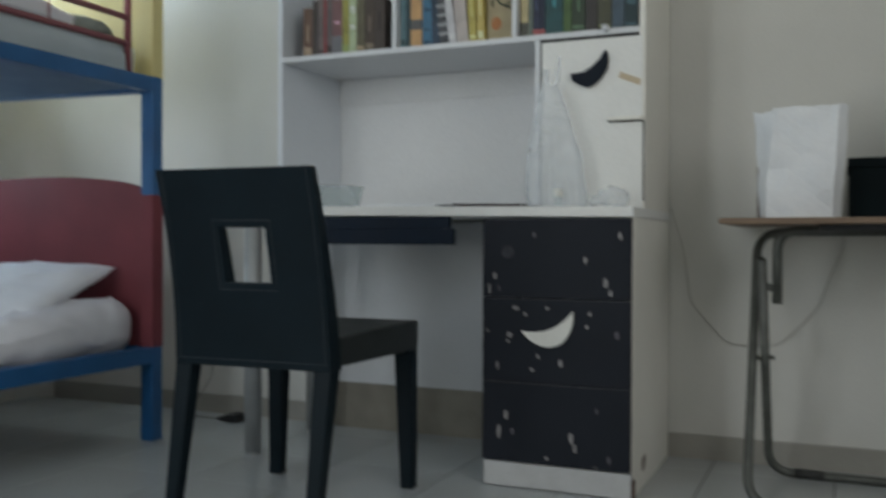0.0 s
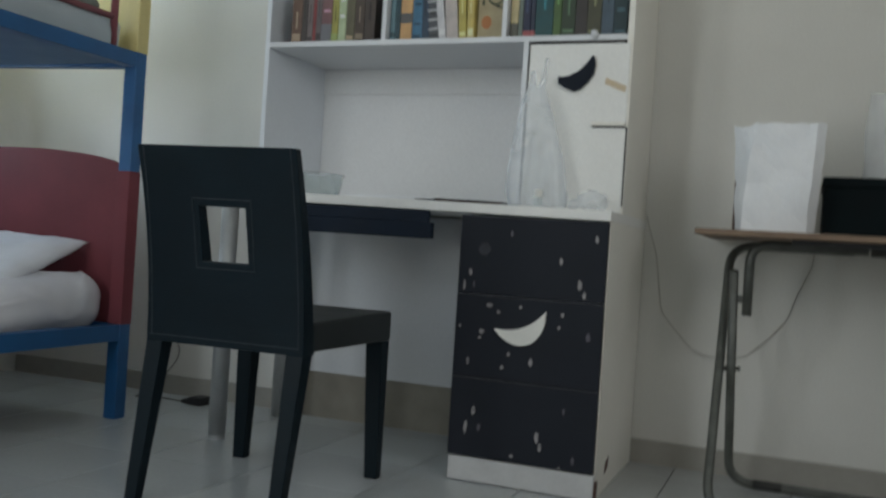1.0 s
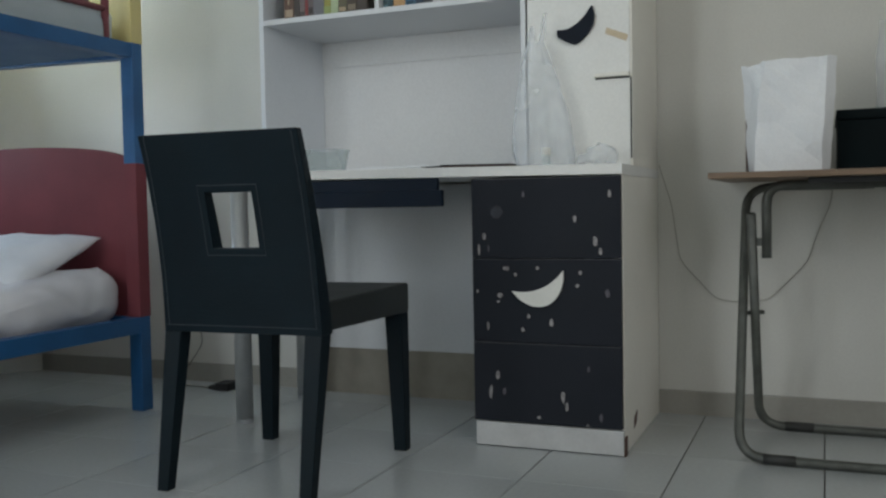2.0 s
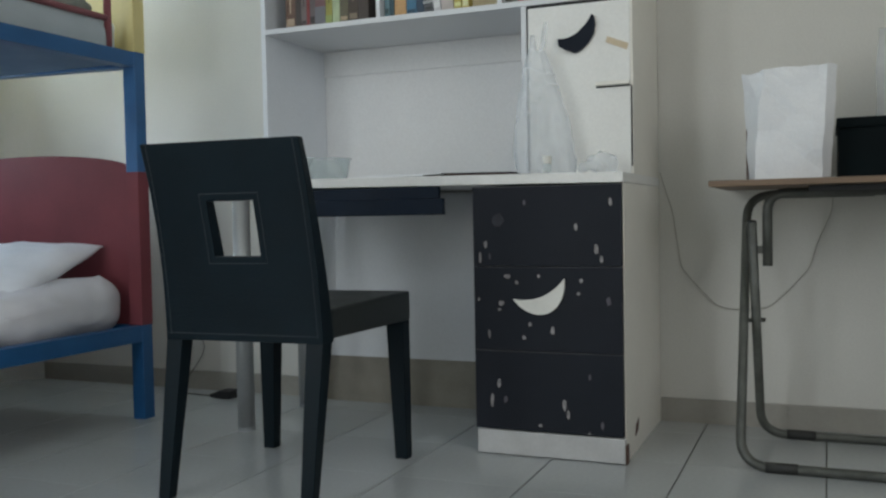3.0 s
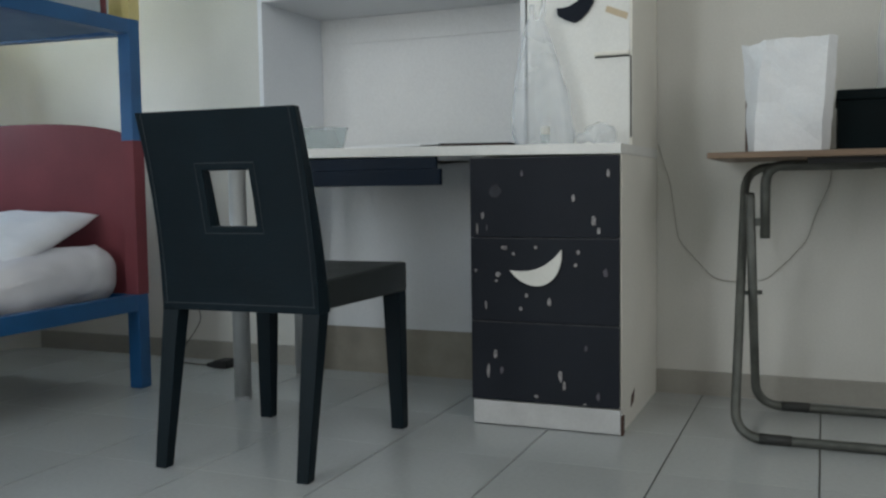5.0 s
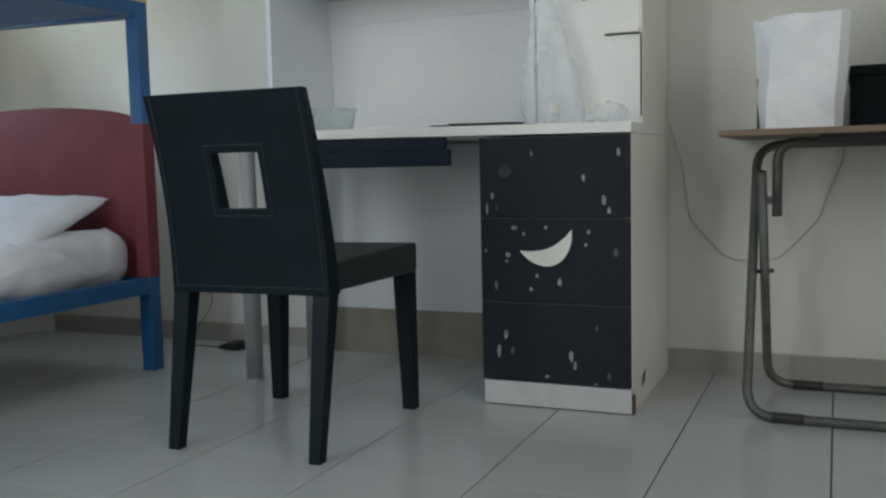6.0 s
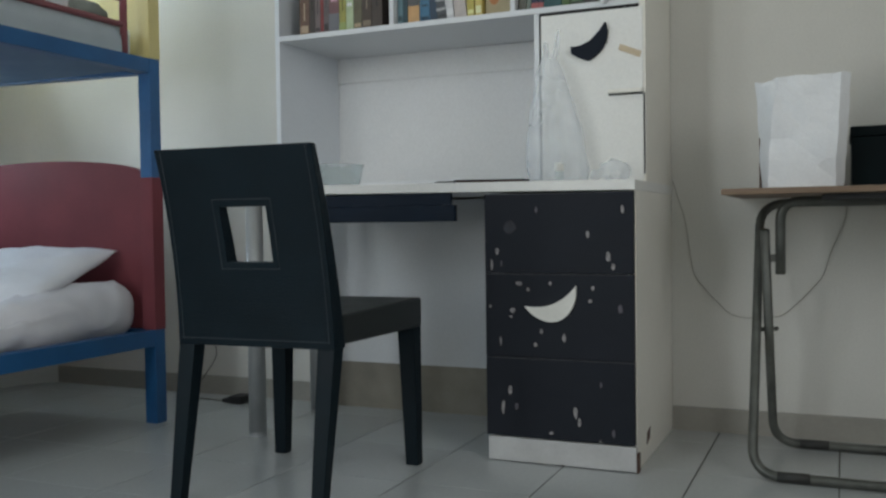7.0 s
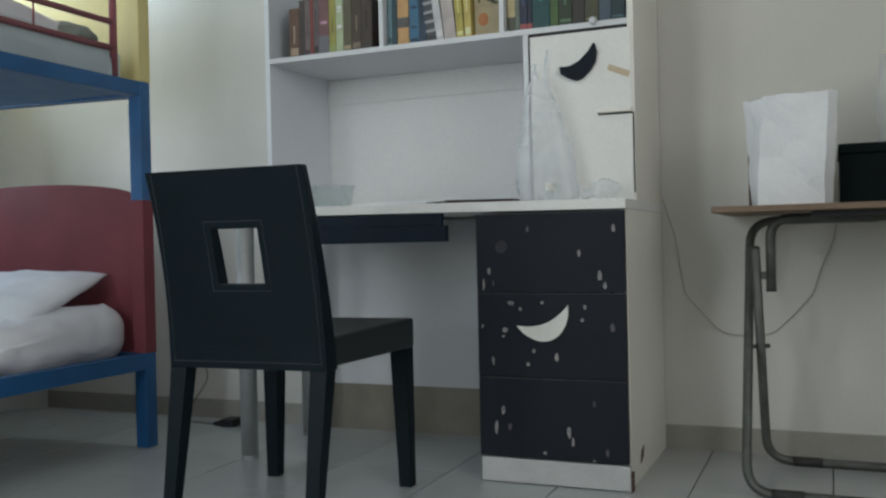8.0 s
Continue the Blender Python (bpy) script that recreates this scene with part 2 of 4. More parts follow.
def soft_block(sx, sy, sz, power=6.0, wrinkle=0.006, freq=9.0, cuts=28, seed=0.0, bm=None):
    """A stuffed block: rounded on all sides, slightly rumpled, resting on z = 0."""
    bm = bm or bmesh.new()
    bmesh.ops.create_cube(bm, size=2)
    bmesh.ops.subdivide_edges(bm, edges=list(bm.edges), cuts=cuts, use_grid_fill=True)
    for v in bm.verts:
        c = v.co
        n = (abs(c.x) ** power + abs(c.y) ** power + abs(c.z) ** power) ** (1 / power)
        c = c / n
        p = Vector((c.x * sx / 2, c.y * sy / 2, c.z * sz / 2))
        w = noise.noise(Vector((p.x * freq + seed, p.y * freq * 0.7, p.z * freq * 1.4)))
        w += 0.5 * noise.noise(Vector((p.x * freq * 2.3, p.y * freq * 2.1 + seed, p.z * freq * 2)))
        p += Vector((c.x * 0.6, c.y * 0.6, c.z)) * w * wrinkle
        v.co = p + Vector((0, 0, sz / 2))
    return bm


def rounded_block(sx, sy, sz, r, wrinkle=0.008, freq=8.0, cuts=30, seed=0.0):
    """A mattress: flat top, fully rounded edges, slightly rumpled, resting on z = 0."""
    bm = bmesh.new()
    bmesh.ops.create_cube(bm, size=2)
    bmesh.ops.subdivide_edges(bm, edges=list(bm.edges), cuts=cuts, use_grid_fill=True)
    inner = Vector((sx / 2 - r, sy / 2 - r, max(0.001, sz / 2 - r)))
    for v in bm.verts:
        c = Vector(math.copysign(abs(a) ** 0.6, a) for a in v.co)
        p = Vector((c.x * sx / 2, c.y * sy / 2, c.z * sz / 2))
        q = Vector(max(-b, min(b, a)) for a, b in zip(p, inner))
        d = p - q
        if d.length > 1e-6:
            p = q + d.normalized() * r
        w = noise.noise(Vector((p.x * freq + seed, p.y * freq * 0.6, p.z * freq))) + 0.6 * noise.noise(Vector((p.x * freq * 2.6, p.y * freq * 2.2 + seed, p.z * freq * 2.4)))
        w += 0.9 * (1 - abs(noise.noise(Vector((p.x * 4 + p.y * 3 + seed, p.y * 4 - p.x * 2, p.z * 5))))) ** 7
        v.co = p + (d.normalized() if d.length > 1e-6 else Vector((0, 0, 1))) * w * wrinkle + Vector((0, 0, sz / 2))
    return bm


def cushion(sx, sy, sz, seed=0.0, n=56):
    """A pillow: pinched corners and thin edges, resting on z = 0."""
    bm = bmesh.new()
    rows = {}
    for s in (1, -1):
        for i in range(n + 1):
            for j in range(n + 1):
                u, v = 2 * i / n - 1, 2 * j / n - 1
                h = max(0.0, (1 - abs(u) ** 2.6) * (1 - abs(v) ** 2.6)) ** 0.5
                edge = i in (0, n) or j in (0, n)
                if edge and s < 0:
                    rows[s, i, j] = rows[1, i, j]
                    continue
                pinch = 1 - 0.05 * (1 - abs(u * v))
                x, y = u * sx / 2 * (pinch if abs(v) < 1 else 1), v * sy / 2 * pinch
                w = noise.noise(Vector((x * 9 + seed, y * 9, s * 2.0))) * 0.012 * h + noise.noise(Vector((x * 25, y * 20 + seed, 0))) * 0.004 * h
                w += 0.006 * h * (1 - abs(noise.noise(Vector((x * 6 - y * 9 + seed, y * 5 + x * 3, s))))) ** 9
                z = s * h * sz / 2 * (1.0 if s > 0 else 0.75) + w
                rows[s, i, j] = bm.verts.new((x, y, z + sz * 0.38))
        for i in range(n):
            for j in range(n):
                q = [rows[s, i, j], rows[s, i + 1, j], rows[s, i + 1, j + 1], rows[s, i, j + 1]]
                try:
                    bm.faces.new(q if s > 0 else q[::-1])
                except ValueError:
                    pass
    return bm


def crescent(x0, z0, x1, z1, outer, inner, y0, y1, n=18):
    """A crescent between two tips, its belly below the line that joins them."""
    a, b = Vector((x0, z0)), Vector((x1, z1))
    d = b - a
    down = Vector((d.y, -d.x)).normalized()
    up, low = [], []
    for i in range(n + 1):
        t = i / n
        s = (4 * t * (1 - t)) ** 0.72
        o = 4 * t * (1 - t)
        low.append(a + d * t + down * outer * s)
        up.append(a + d * t + down * inner * o)
    pts = low + up[::-1][1:-1]
    return extrude_xz([(p.x, p.y) for p in pts], y0, y1)


# ---- the room ----
W, E, S, N, H = -2.635, 2.3, -3.4, 0.55, 2.65
T = 0.15


def structure(name, bm, material, label, category, bevel=0.0):
    return tagged(part(name, bm, material, None, label, False, bevel), label, category, "", "structure")


floor = structure("floor", box(W - T, E + T, S - T, N + T, -0.12, -0.004), M_GROUT, "grey glazed floor tiles with thin dark joints", "floor")
structure("wall_north", box(W - T, E + T, N, N + T, -0.004, H), M_WALL, "plain cream painted wall behind the desk", "wall")
ww = box(W - T, W, S, -0.60, -0.004, H)
for y0, y1, z0, z1 in ((-0.60, 0.04, -0.004, 0.92), (-0.60, 0.04, 2.14, H), (0.04, 0.12, -0.004, H), (0.12, 0.46, -0.004, 1.35), (0.12, 0.46, 2.14, H), (0.46, N, -0.004, H)):
    box(W - T, W, y0, y1, z0, z1, ww)
structure("wall_west", ww, M_WALL, "plain cream painted wall beside the bunk bed", "wall")
we = box(E, E + T, S, -3.3, -0.004, H)
for y0, y1, z0, z1 in ((-3.3, -1.6, -0.004, 1.1), (-3.3, -1.6, 2.4, H), (-1.6, N, -0.004, H)):
    box(E, E + T, y0, y1, z0, z1, we)
structure("wall_east", we, M_WALL, "plain cream painted side wall with an unseen opening added for its lamp", "wall")
wb = box(W - T, -2.21, S - T, S, -0.004, H)
for x0, x1, z0, z1 in ((-0.94, E + T, -0.004, H), (-1.75, -1.40, -0.004, H), (-2.21, -1.75, -0.004, 0.45), (-2.21, -1.75, 2.38, H), (-1.40, -0.94, -0.004, 0.45), (-1.40, -0.94, 2.38, H)):
    box(x0, x1, S - T, S, z0, z1, wb)
structure("wall_south", wb, M_WALL, "plain cream painted wall with a window opening", "wall")
structure("ceiling", box(W - T, E + T, S - T, N + T, H, H + 0.12), M_CEIL, "plain white painted ceiling", "ceiling")
bb = box(W, E, N - 0.012, N, -0.002, 0.072)
structure("baseboard", bb, M_BASE, "beige tiled skirting along the wall", "baseboard", 0.002)


def window_frames(name, label, axis, at, u0, u1, z0, z1, w=0.04):
    """A plain frame of four bars in an opening of a wall that runs along the given axis."""
    win = tagged(new(name), label, "window", "", "structure")
    for a0, a1, b0, b1 in ((u0, u0 + w, z0, z1), (u1 - w, u1, z0, z1), (u0 + w, u1 - w, z0, z0 + w), (u0 + w, u1 - w, z1 - w, z1)):
        bar = box(a0, a1, at, at + 0.05, b0, b1) if axis == "x" else box(at, at + 0.05, a0, a1, b0, b1)
        part("window_frame", bar, M_FRAME, win, bevel=0.003)


window_frames("window_1", "narrow white framed window opening", "x", S - 0.1, -2.21, -1.75, 0.45, 2.38, 0.012)
window_frames("window_5", "narrow white framed window opening", "x", S - 0.1, -1.40, -0.94, 0.45, 2.38, 0.012)
# the next three openings are out of view, added around their lamps
window_frames("window_2", "unseen white framed window opening added in the side wall", "y", E + 0.05, -3.3, -1.6, 1.1, 2.4)
window_frames("window_3", "unseen white framed window opening added beside the bunk bed", "y", W - 0.1, -0.60, 0.04, 0.92, 2.14, 0.025)
window_frames("window_4", "unseen narrow window opening added behind the headboard", "y", W - 0.1, 0.12, 0.46, 1.35, 2.14, 0.02)

# the rounded corner of the room by the bunk bed
R = 0.17
cove = bmesh.new()
arc = [(W + R - R * math.sin(a), N - R + R * math.cos(a)) for a in (math.pi / 2 * i / 40 for i in range(41))]
lo = [cove.verts.new((x, y, 0)) for x, y in arc + [(W, N)]]
hi = [cove.verts.new((x, y, H)) for x, y in arc + [(W, N)]]
for i in range(len(lo)):
    j = (i + 1) % len(lo)
    cove.faces.new((lo[i], lo[j], hi[j], hi[i]))
structure("trim", cove, M_WALL, "rounded plaster corner between two walls", "wall corner")


# ---- drawer pedestal ----
def star_shape(x, z, w, h, seed):
    rng = random.Random(seed)
    pts = []
    for k in range(9):
        a = 2 * math.pi * k / 9
        r = 0.72 + 0.4 * rng.random()
        pts.append((x + math.cos(a) * w / 2 * r, z + math.sin(a) * h / 2 * r))
    return extrude_xz(pts, -0.0012, 0.002)


def drawer_unit():
    base = thing("drawer_pedestal", pose(0, 0, 0), "white desk drawer unit with black star-painted drawer fronts", "drawer unit")
    part("side_panel", box(-0.016, 0.004, 0.018, 0.545, 0.0, 0.722), M_CREAM, base, "cream laminate side panel", bevel=0.0015)
    part("side_panel", box(-0.4005, -0.384, 0.018, 0.545, 0.0, 0.722), M_WHITE_B, base, bevel=0.0015)
    part("back_panel", box(-0.384, -0.016, 0.53, 0.545, 0.0, 0.722), M_WHITE, base)
    part("plinth", box(-0.397, 0.004, -0.002, 0.016, 0.003, 0.066), M_PLINTH, base, "scuffed white plinth board", bevel=0.0015)
    part("corner_chip", box(0.0045, 0.009, -0.001, 0.028, 0.0, 0.05), M_BROWN, base, "chipped brown board edge", bevel=0.002)
    part("corner_chip", hexa([(0.0041, 0.13, 0.045), (0.0041, 0.17, 0.055), (0.0055, 0.17, 0.055), (0.0055, 0.13, 0.045)],
                             [(0.0041, 0.14, 0.075), (0.0041, 0.18, 0.085), (0.0055, 0.18, 0.085), (0.0055, 0.14, 0.075)]), M_BROWN, base)
    levels = [0.069, 0.283, 0.508, 0.7205]
    # x, z, width, height of the painted stars on each front, from the lowest up
    stars = (
        ((-0.340, 0.195, 0.013, 0.024), (-0.360, 0.148, 0.013, 0.033), (-0.322, 0.152, 0.011, 0.02), (-0.160, 0.145, 0.015, 0.029),
         (-0.150, 0.122, 0.011, 0.022), (-0.226, 0.087, 0.013, 0.008), (-0.095, 0.075, 0.01, 0.008), (-0.060, 0.098, 0.012, 0.022), (-0.092, 0.222, 0.009, 0.015)),
        ((-0.312, 0.482, 0.02, 0.012), (-0.286, 0.466, 0.01, 0.01), (-0.225, 0.484, 0.01, 0.01), (-0.111, 0.472, 0.012, 0.012), (-0.119, 0.438, 0.013, 0.01),
         (-0.394, 0.42, 0.009, 0.01), (-0.330, 0.41, 0.02, 0.012), (-0.335, 0.393, 0.012, 0.007), (-0.040, 0.42, 0.015, 0.022), (-0.365, 0.327, 0.01, 0.022),
         (-0.189, 0.34, 0.013, 0.023), (-0.251, 0.356, 0.011, 0.011), (-0.268, 0.320, 0.011, 0.011)),
        ((-0.033, 0.674, 0.011, 0.019), (-0.124, 0.612, 0.011, 0.018), (-0.070, 0.553, 0.014, 0.024), (-0.058, 0.528, 0.012, 0.019), (-0.373, 0.568, 0.011, 0.02),
         (-0.388, 0.533, 0.008, 0.027), (-0.361, 0.535, 0.006, 0.015), (-0.262, 0.677, 0.009, 0.015), (-0.335, 0.632, 0.045, 0.03)))
    faded = {(0, 2), (0, 7), (0, 8), (1, 8), (2, 6), (2, 7), (2, 8)}
    for k in range(3):
        z0, z1 = levels[k] + 0.0007, levels[k + 1] - 0.0007
        d = part("drawer", box(-0.4015, 0.0005, 0.0, 0.0175, z0, z1), M_NIGHT, base, "black drawer front painted with white stars", bevel=0.0012)
        for i, (x, z, w, h) in enumerate(stars[k]):
            mat = M_STAR if (k, i) not in faded else M_HAZE if (k, i) == (2, 8) else M_DIM
            part("star", star_shape(x + 0.006, z - 0.001, w * 0.86, h * 1.15, k * 40 + i), mat, d)
        part("worn_edge", box(-0.4012, 0.0002, -0.0006, 0.004, z1 - 0.0022, z1 - 0.0006), M_WORN, d, "worn pale upper edge")
        if k == 1:
            part("moon_handle", crescent(-0.2885, 0.421, -0.1485, 0.477, 0.069, 0.022, -0.010, 0.001), M_MOON, d, "white crescent moon handle", bevel=0.0008)
    return base


drawer_unit()

# ---- desk ----
desk = thing("desk", pose(0, 0, 0), "white laminate desk with grey legs and dark pencil drawer", "desk")
# the worktop sits a little higher at its leg end
part("desktop", hexa([(-1.205, -0.003, 0.7364), (0.006, -0.003, 0.7222), (0.006, 0.545, 0.7222), (-1.205, 0.545, 0.7364)],
                     [(-1.205, -0.003, 0.7627), (0.006, -0.003, 0.749), (0.006, 0.545, 0.749), (-1.205, 0.545, 0.7627)]), M_TOP, desk, bevel=0.002)
for x, y in ((-1.166, 0.024), (-1.170, 0.385)):
    leg = part("leg", tube([(x, y, 0.012), (x, y, 0.7355)], 0.0265, 20), M_LEG, desk, "silver grey round leg", smooth=False)
    for p in leg.data.polygons:
        p.use_smooth = abs(p.normal.z) < 0.5
    part("foot", tube([(x, y, 0.0), (x, y, 0.012)], 0.0272, 20), M_LEG, leg)
part("modesty_panel", box(-1.195, -0.401, 0.512, 0.528, 0.160, 0.7215), M_PANEL, desk, "bluish grey-white board across the knee space", bevel=0.001)
# added strip: its brown stands in for shade on the wall below the panel
part("shade_strip", box(-1.195, -0.401, 0.515, 0.527, 0.0, 0.1597), M_LOW_STRIP, desk, "added brown strip for the shaded wall below the knee panel", bevel=0.001)
pd = part("pencil_drawer", box(-1.04, -0.66, 0.017, 0.30, 0.660, 0.7272), M_NAVY, desk, "dark navy pencil drawer", bevel=0.002)
part("drawer_front", box(-1.09, -0.488, -0.004, 0.016, 0.649, 0.694), M_NAVY, pd, bevel=0.003)
part("top_strip", box(-1.09, -0.502, 0.002, 0.0165, 0.6945, 0.7274), M_NAVY, pd, bevel=0.001)

# ---- shelf unit on the desk ----
HY, HB = 0.16, 0.45


def hutch():
    base = thing("shelf_unit", pose(0, 0, 0), "white open shelf unit with small cabinet standing on desk", "shelf unit")
    part("side_panel", box(-1.168, -1.152, HY, 0.545, 0.7625, 1.75), M_WHITE_B, base, bevel=0.001)
    part("side_panel", box(-0.014, 0.003, HY, 0.545, 0.7492, 1.75), M_CREAM, base, "cream laminate side panel", bevel=0.001)
    part("divider", box(-0.308, -0.293, HY, 0.53, 0.7492, 1.226), M_WHITE, base, bevel=0.001)
    part("shelf", box(-1.152, -0.014, HY, 0.53, 1.2265, 1.2425), M_WHITE, base, bevel=0.001)
    part("top_board", box(-1.168, 0.003, HY, 0.53, 1.7505, 1.767), M_WHITE, base, bevel=0.001)
    part("back_rail", box(-1.1518, -0.3082, 0.524, 0.5308, 1.140, 1.226), M_BACK, base, bevel=0.001)
    part("back_panel", box(-1.1515, -0.3085, 0.531, 0.545, 0.7624, 1.226), M_BACK, base)
    part("back_panel", box(-1.1515, -0.0145, 0.531, 0.545, 1.243, 1.75), M_WHITE_B, base)
    part("back_panel", box(-0.293, -0.014, 0.531, 0.545, 0.7495, 1.226), M_WHITE, base)
    for x in (-0.756, -0.372):
        part("divider", box(x - 0.007, x + 0.007, HY + 0.004, 0.53, 1.2428, 1.7498), M_WHITE, base, bevel=0.001)
    d = part("door", box(-0.2865, -0.003, HY - 0.004, HY + 0.010, 0.752, 1.2165), M_DOOR, base, "white cabinet door with black moon handle", bevel=0.001)
    banana = [(-0.199, 1.124), (-0.197, 1.104), (-0.177, 1.0915), (-0.156, 1.083), (-0.148, 1.0825), (-0.1344, 1.089), (-0.1143, 1.1075), (-0.0995, 1.131), (-0.0955, 1.158),
              (-0.101, 1.181), (-0.104, 1.1815), (-0.1187, 1.1595), (-0.1431, 1.137), (-0.1667, 1.1255), (-0.184, 1.123)]
    part("moon_handle", extrude_xz(banana, HY - 0.016, HY - 0.004), M_BLACKMOON, d, "black crescent moon handle", bevel=0.0008)
    part("plaster_strip", hexa([(-0.068, HY - 0.0065, 1.105), (-0.012, HY - 0.0065, 1.081), (-0.012, HY - 0.0042, 1.081), (-0.068, HY - 0.0042, 1.105)],
                               [(-0.064, HY - 0.0065, 1.121), (-0.006, HY - 0.0065, 1.097), (-0.006, HY - 0.0042, 1.097), (-0.064, HY - 0.0042, 1.121)]), M_TAPE, d, "beige sticking plaster strip", bevel=0.0005)
    part("pull_strip", box(-0.096, -0.003, HY - 0.020, HY - 0.0042, 0.988, 0.998), M_CREAM, d, "slim cream pull strip", bevel=0.002)
    part("seam", box(-0.096, -0.003, HY - 0.0052, HY - 0.0042, 0.9835, 0.9876), M_SEAM, d)
    part("seam", box(-0.2925, -0.287, HY + 0.003, HY + 0.012, 0.76, 1.2262), M_SEAM, base)
    part("seam", box(-0.287, -0.0145, HY + 0.003, HY + 0.012, 1.2168, 1.2262), M_SEAM, base)
    part("seam", box(-0.0028, 0.0012, HY - 0.0008, HY - 0.0002, 0.77, 0.986), M_SEAM, base)
    knob = bmesh.new()
    bmesh.ops.create_uvsphere(knob, u_segments=14, v_segments=10, radius=0.011)
    part("knob", knob, M_WHITE, base, "small white round knob", smooth=True, at=pose(-0.105, HY - 0.006, 1.243))
    return base


hutch()


# ---- books ----
def book(x0, x1, height, depth, color, lean=0.0, top=None, front=HY + 0.03, cover=0.0025):
    """A closed book with its spine to the room."""
    w = x1 - x0
    b = thing("book", pose(x0, front, 1.2427) @ pose(0, 0, 0, 0, lean, 0), top or "closed book standing upright on the shelf", "book", "books on the shelf")
    m = surface("book_cover", color, 0.5, tuple(c * 0.7 for c in color), 22, 160, 0.06)
    s = bmesh.new()
    box(0.0004, w - 0.0004, 0, 0.004, 0.0, height, s)
    part("spine", s, m, b, bevel=0.0012)
    part("cover", box(0.0004, 0.0004 + cover, 0.0042, depth, 0.0, height), m, b)
    part("cover", box(w - 0.0004 - cover, w - 0.0004, 0.0042, depth, 0.0, height), m, b)
    part("page_block", box(0.0006 + cover, w - 0.0006 - cover, 0.0045, depth - 0.004, 0.004, height - 0.004), M_PAGE, b)
    rng = random.Random(int(x0 * 10000))
    if w > 0.016:
        up = rng.random() < 0.6
        ink = tuple(min(0.7, c * (2.6 + rng.random()) + 0.04) if up else c * 0.35 for c in color)
        z = height * (0.25 + 0.2 * rng.random())
        ink_m = surface("spine_print", ink, 0.6)
        style = rng.random()
        if style < 0.45:
            part("title_bar", box(w * 0.43, w * 0.57, -0.0004, 0.001, z, z + height * (0.25 + 0.2 * rng.random())), ink_m, b)
        elif style < 0.75:
            for k in range(2 + int(rng.random() * 2)):
                zz = height * (0.2 + 0.6 * rng.random())
                part("title_bar", box(w * 0.2, w * 0.8, -0.0004, 0.001, zz, zz + 0.004 + 0.008 * rng.random()), ink_m, b)
        if rng.random() < 0.5:
            part("edge_bar", box(w * 0.12, w * 0.88, -0.0005, 0.001, height * 0.06, height * 0.06 + 0.004 + 0.02 * rng.random()), ink_m, b)
    return b, m


def band(b, w, z0, z1, color):
    part("spine_band", box(0.0002, w - 0.0002, -0.0008, 0.001, z0, z1), surface("spine_band", color, 0.5), b)


# widths in millimetres, heights in millimetres, spine colours
LEFT_ROW = ((37, 158, (0.17, 0.10, 0.07)), (20, 180, (0.07, 0.055, 0.05)), (20, 183, (0.20, 0.16, 0.155)), (11, 180, (0.30, 0.05, 0.05)), (20, 182, (0.16, 0.13, 0.13)), (37, 176, (0.23, 0.115, 0.12)),
            (24, 174, (0.33, 0.31, 0.07)), (26, 174, (0.44, 0.52, 0.32)), (30, 176, (0.14, 0.125, 0.07)), (34, 182, (0.075, 0.05, 0.035)), (36, 160, (0.065, 0.045, 0.035)))
x = -1.095
for i, (w, h, c) in enumerate(LEFT_ROW):
    b, m = book(x, x + w / 1000, h / 1000, 0.13, tuple(a * (0.85 if i not in (6, 7) else 1.05) for a in c), 0.0, ("brown paperback", "dark grey paperback", "mauve paperback", "thin red paperback", "grey-brown paperback", "dusty rose paperback", "olive yellow paperback", "pale green paperback",
                                                     "olive brown paperback", "dark brown hardback", "worn dark brown book")[i] + " standing on the shelf")
    if i == 5:
        band(b, w / 1000, 0.003, 0.06, (0.16, 0.16, 0.18))
    if i == 6:
        band(b, w / 1000, 0.004, 0.03, (0.30, 0.36, 0.12))
    x += w / 1000
MID_ROW = ((17, 235, (0.14, 0.25, 0.29), 0), (15, 240, (0.025, 0.07, 0.09), 0), (38, 225, (0.62, 0.37, 0.16), 0), (33, 150, (0.045, 0.16, 0.27), 0), (24, 215, (0.018, 0.045, 0.085), -3),
           (30, 205, (0.07, 0.075, 0.085), -6), (24, 235, (0.62, 0.61, 0.63), -8), (38, 240, (0.52, 0.46, 0.43), -6), (24, 190, (0.48, 0.40, 0.09), -4), (22, 182, (0.58, 0.46, 0.13), -2))
names = ("pale teal book", "thin dark teal book", "peach orange book", "short blue book", "dark navy book", "black and grey patterned book", "white book leaning to the side", "pinkish white book leaning", "olive yellow book leaning", "yellow paperback")
x = -0.747
for i, (w, h, c, lean) in enumerate(MID_ROW):
    shift = math.sin(radians(-lean)) * h / 1000
    b, m = book(x, x + w / 1000, h / 1000, 0.15, c, lean, names[i] + " on the crowded shelf")
    if i == 2:
        band(b, w / 1000, 0.055, 0.085, (0.10, 0.10, 0.10))
    if i == 5:
        for k in range(6):
            band(b, w / 1000, 0.03 + k * 0.028, 0.038 + k * 0.028, (0.35, 0.36, 0.37))
    if i == 7:
        band(b, w / 1000, 0.17, 0.205, (0.30, 0.07, 0.06))
    x += w / 1000 + 0.001
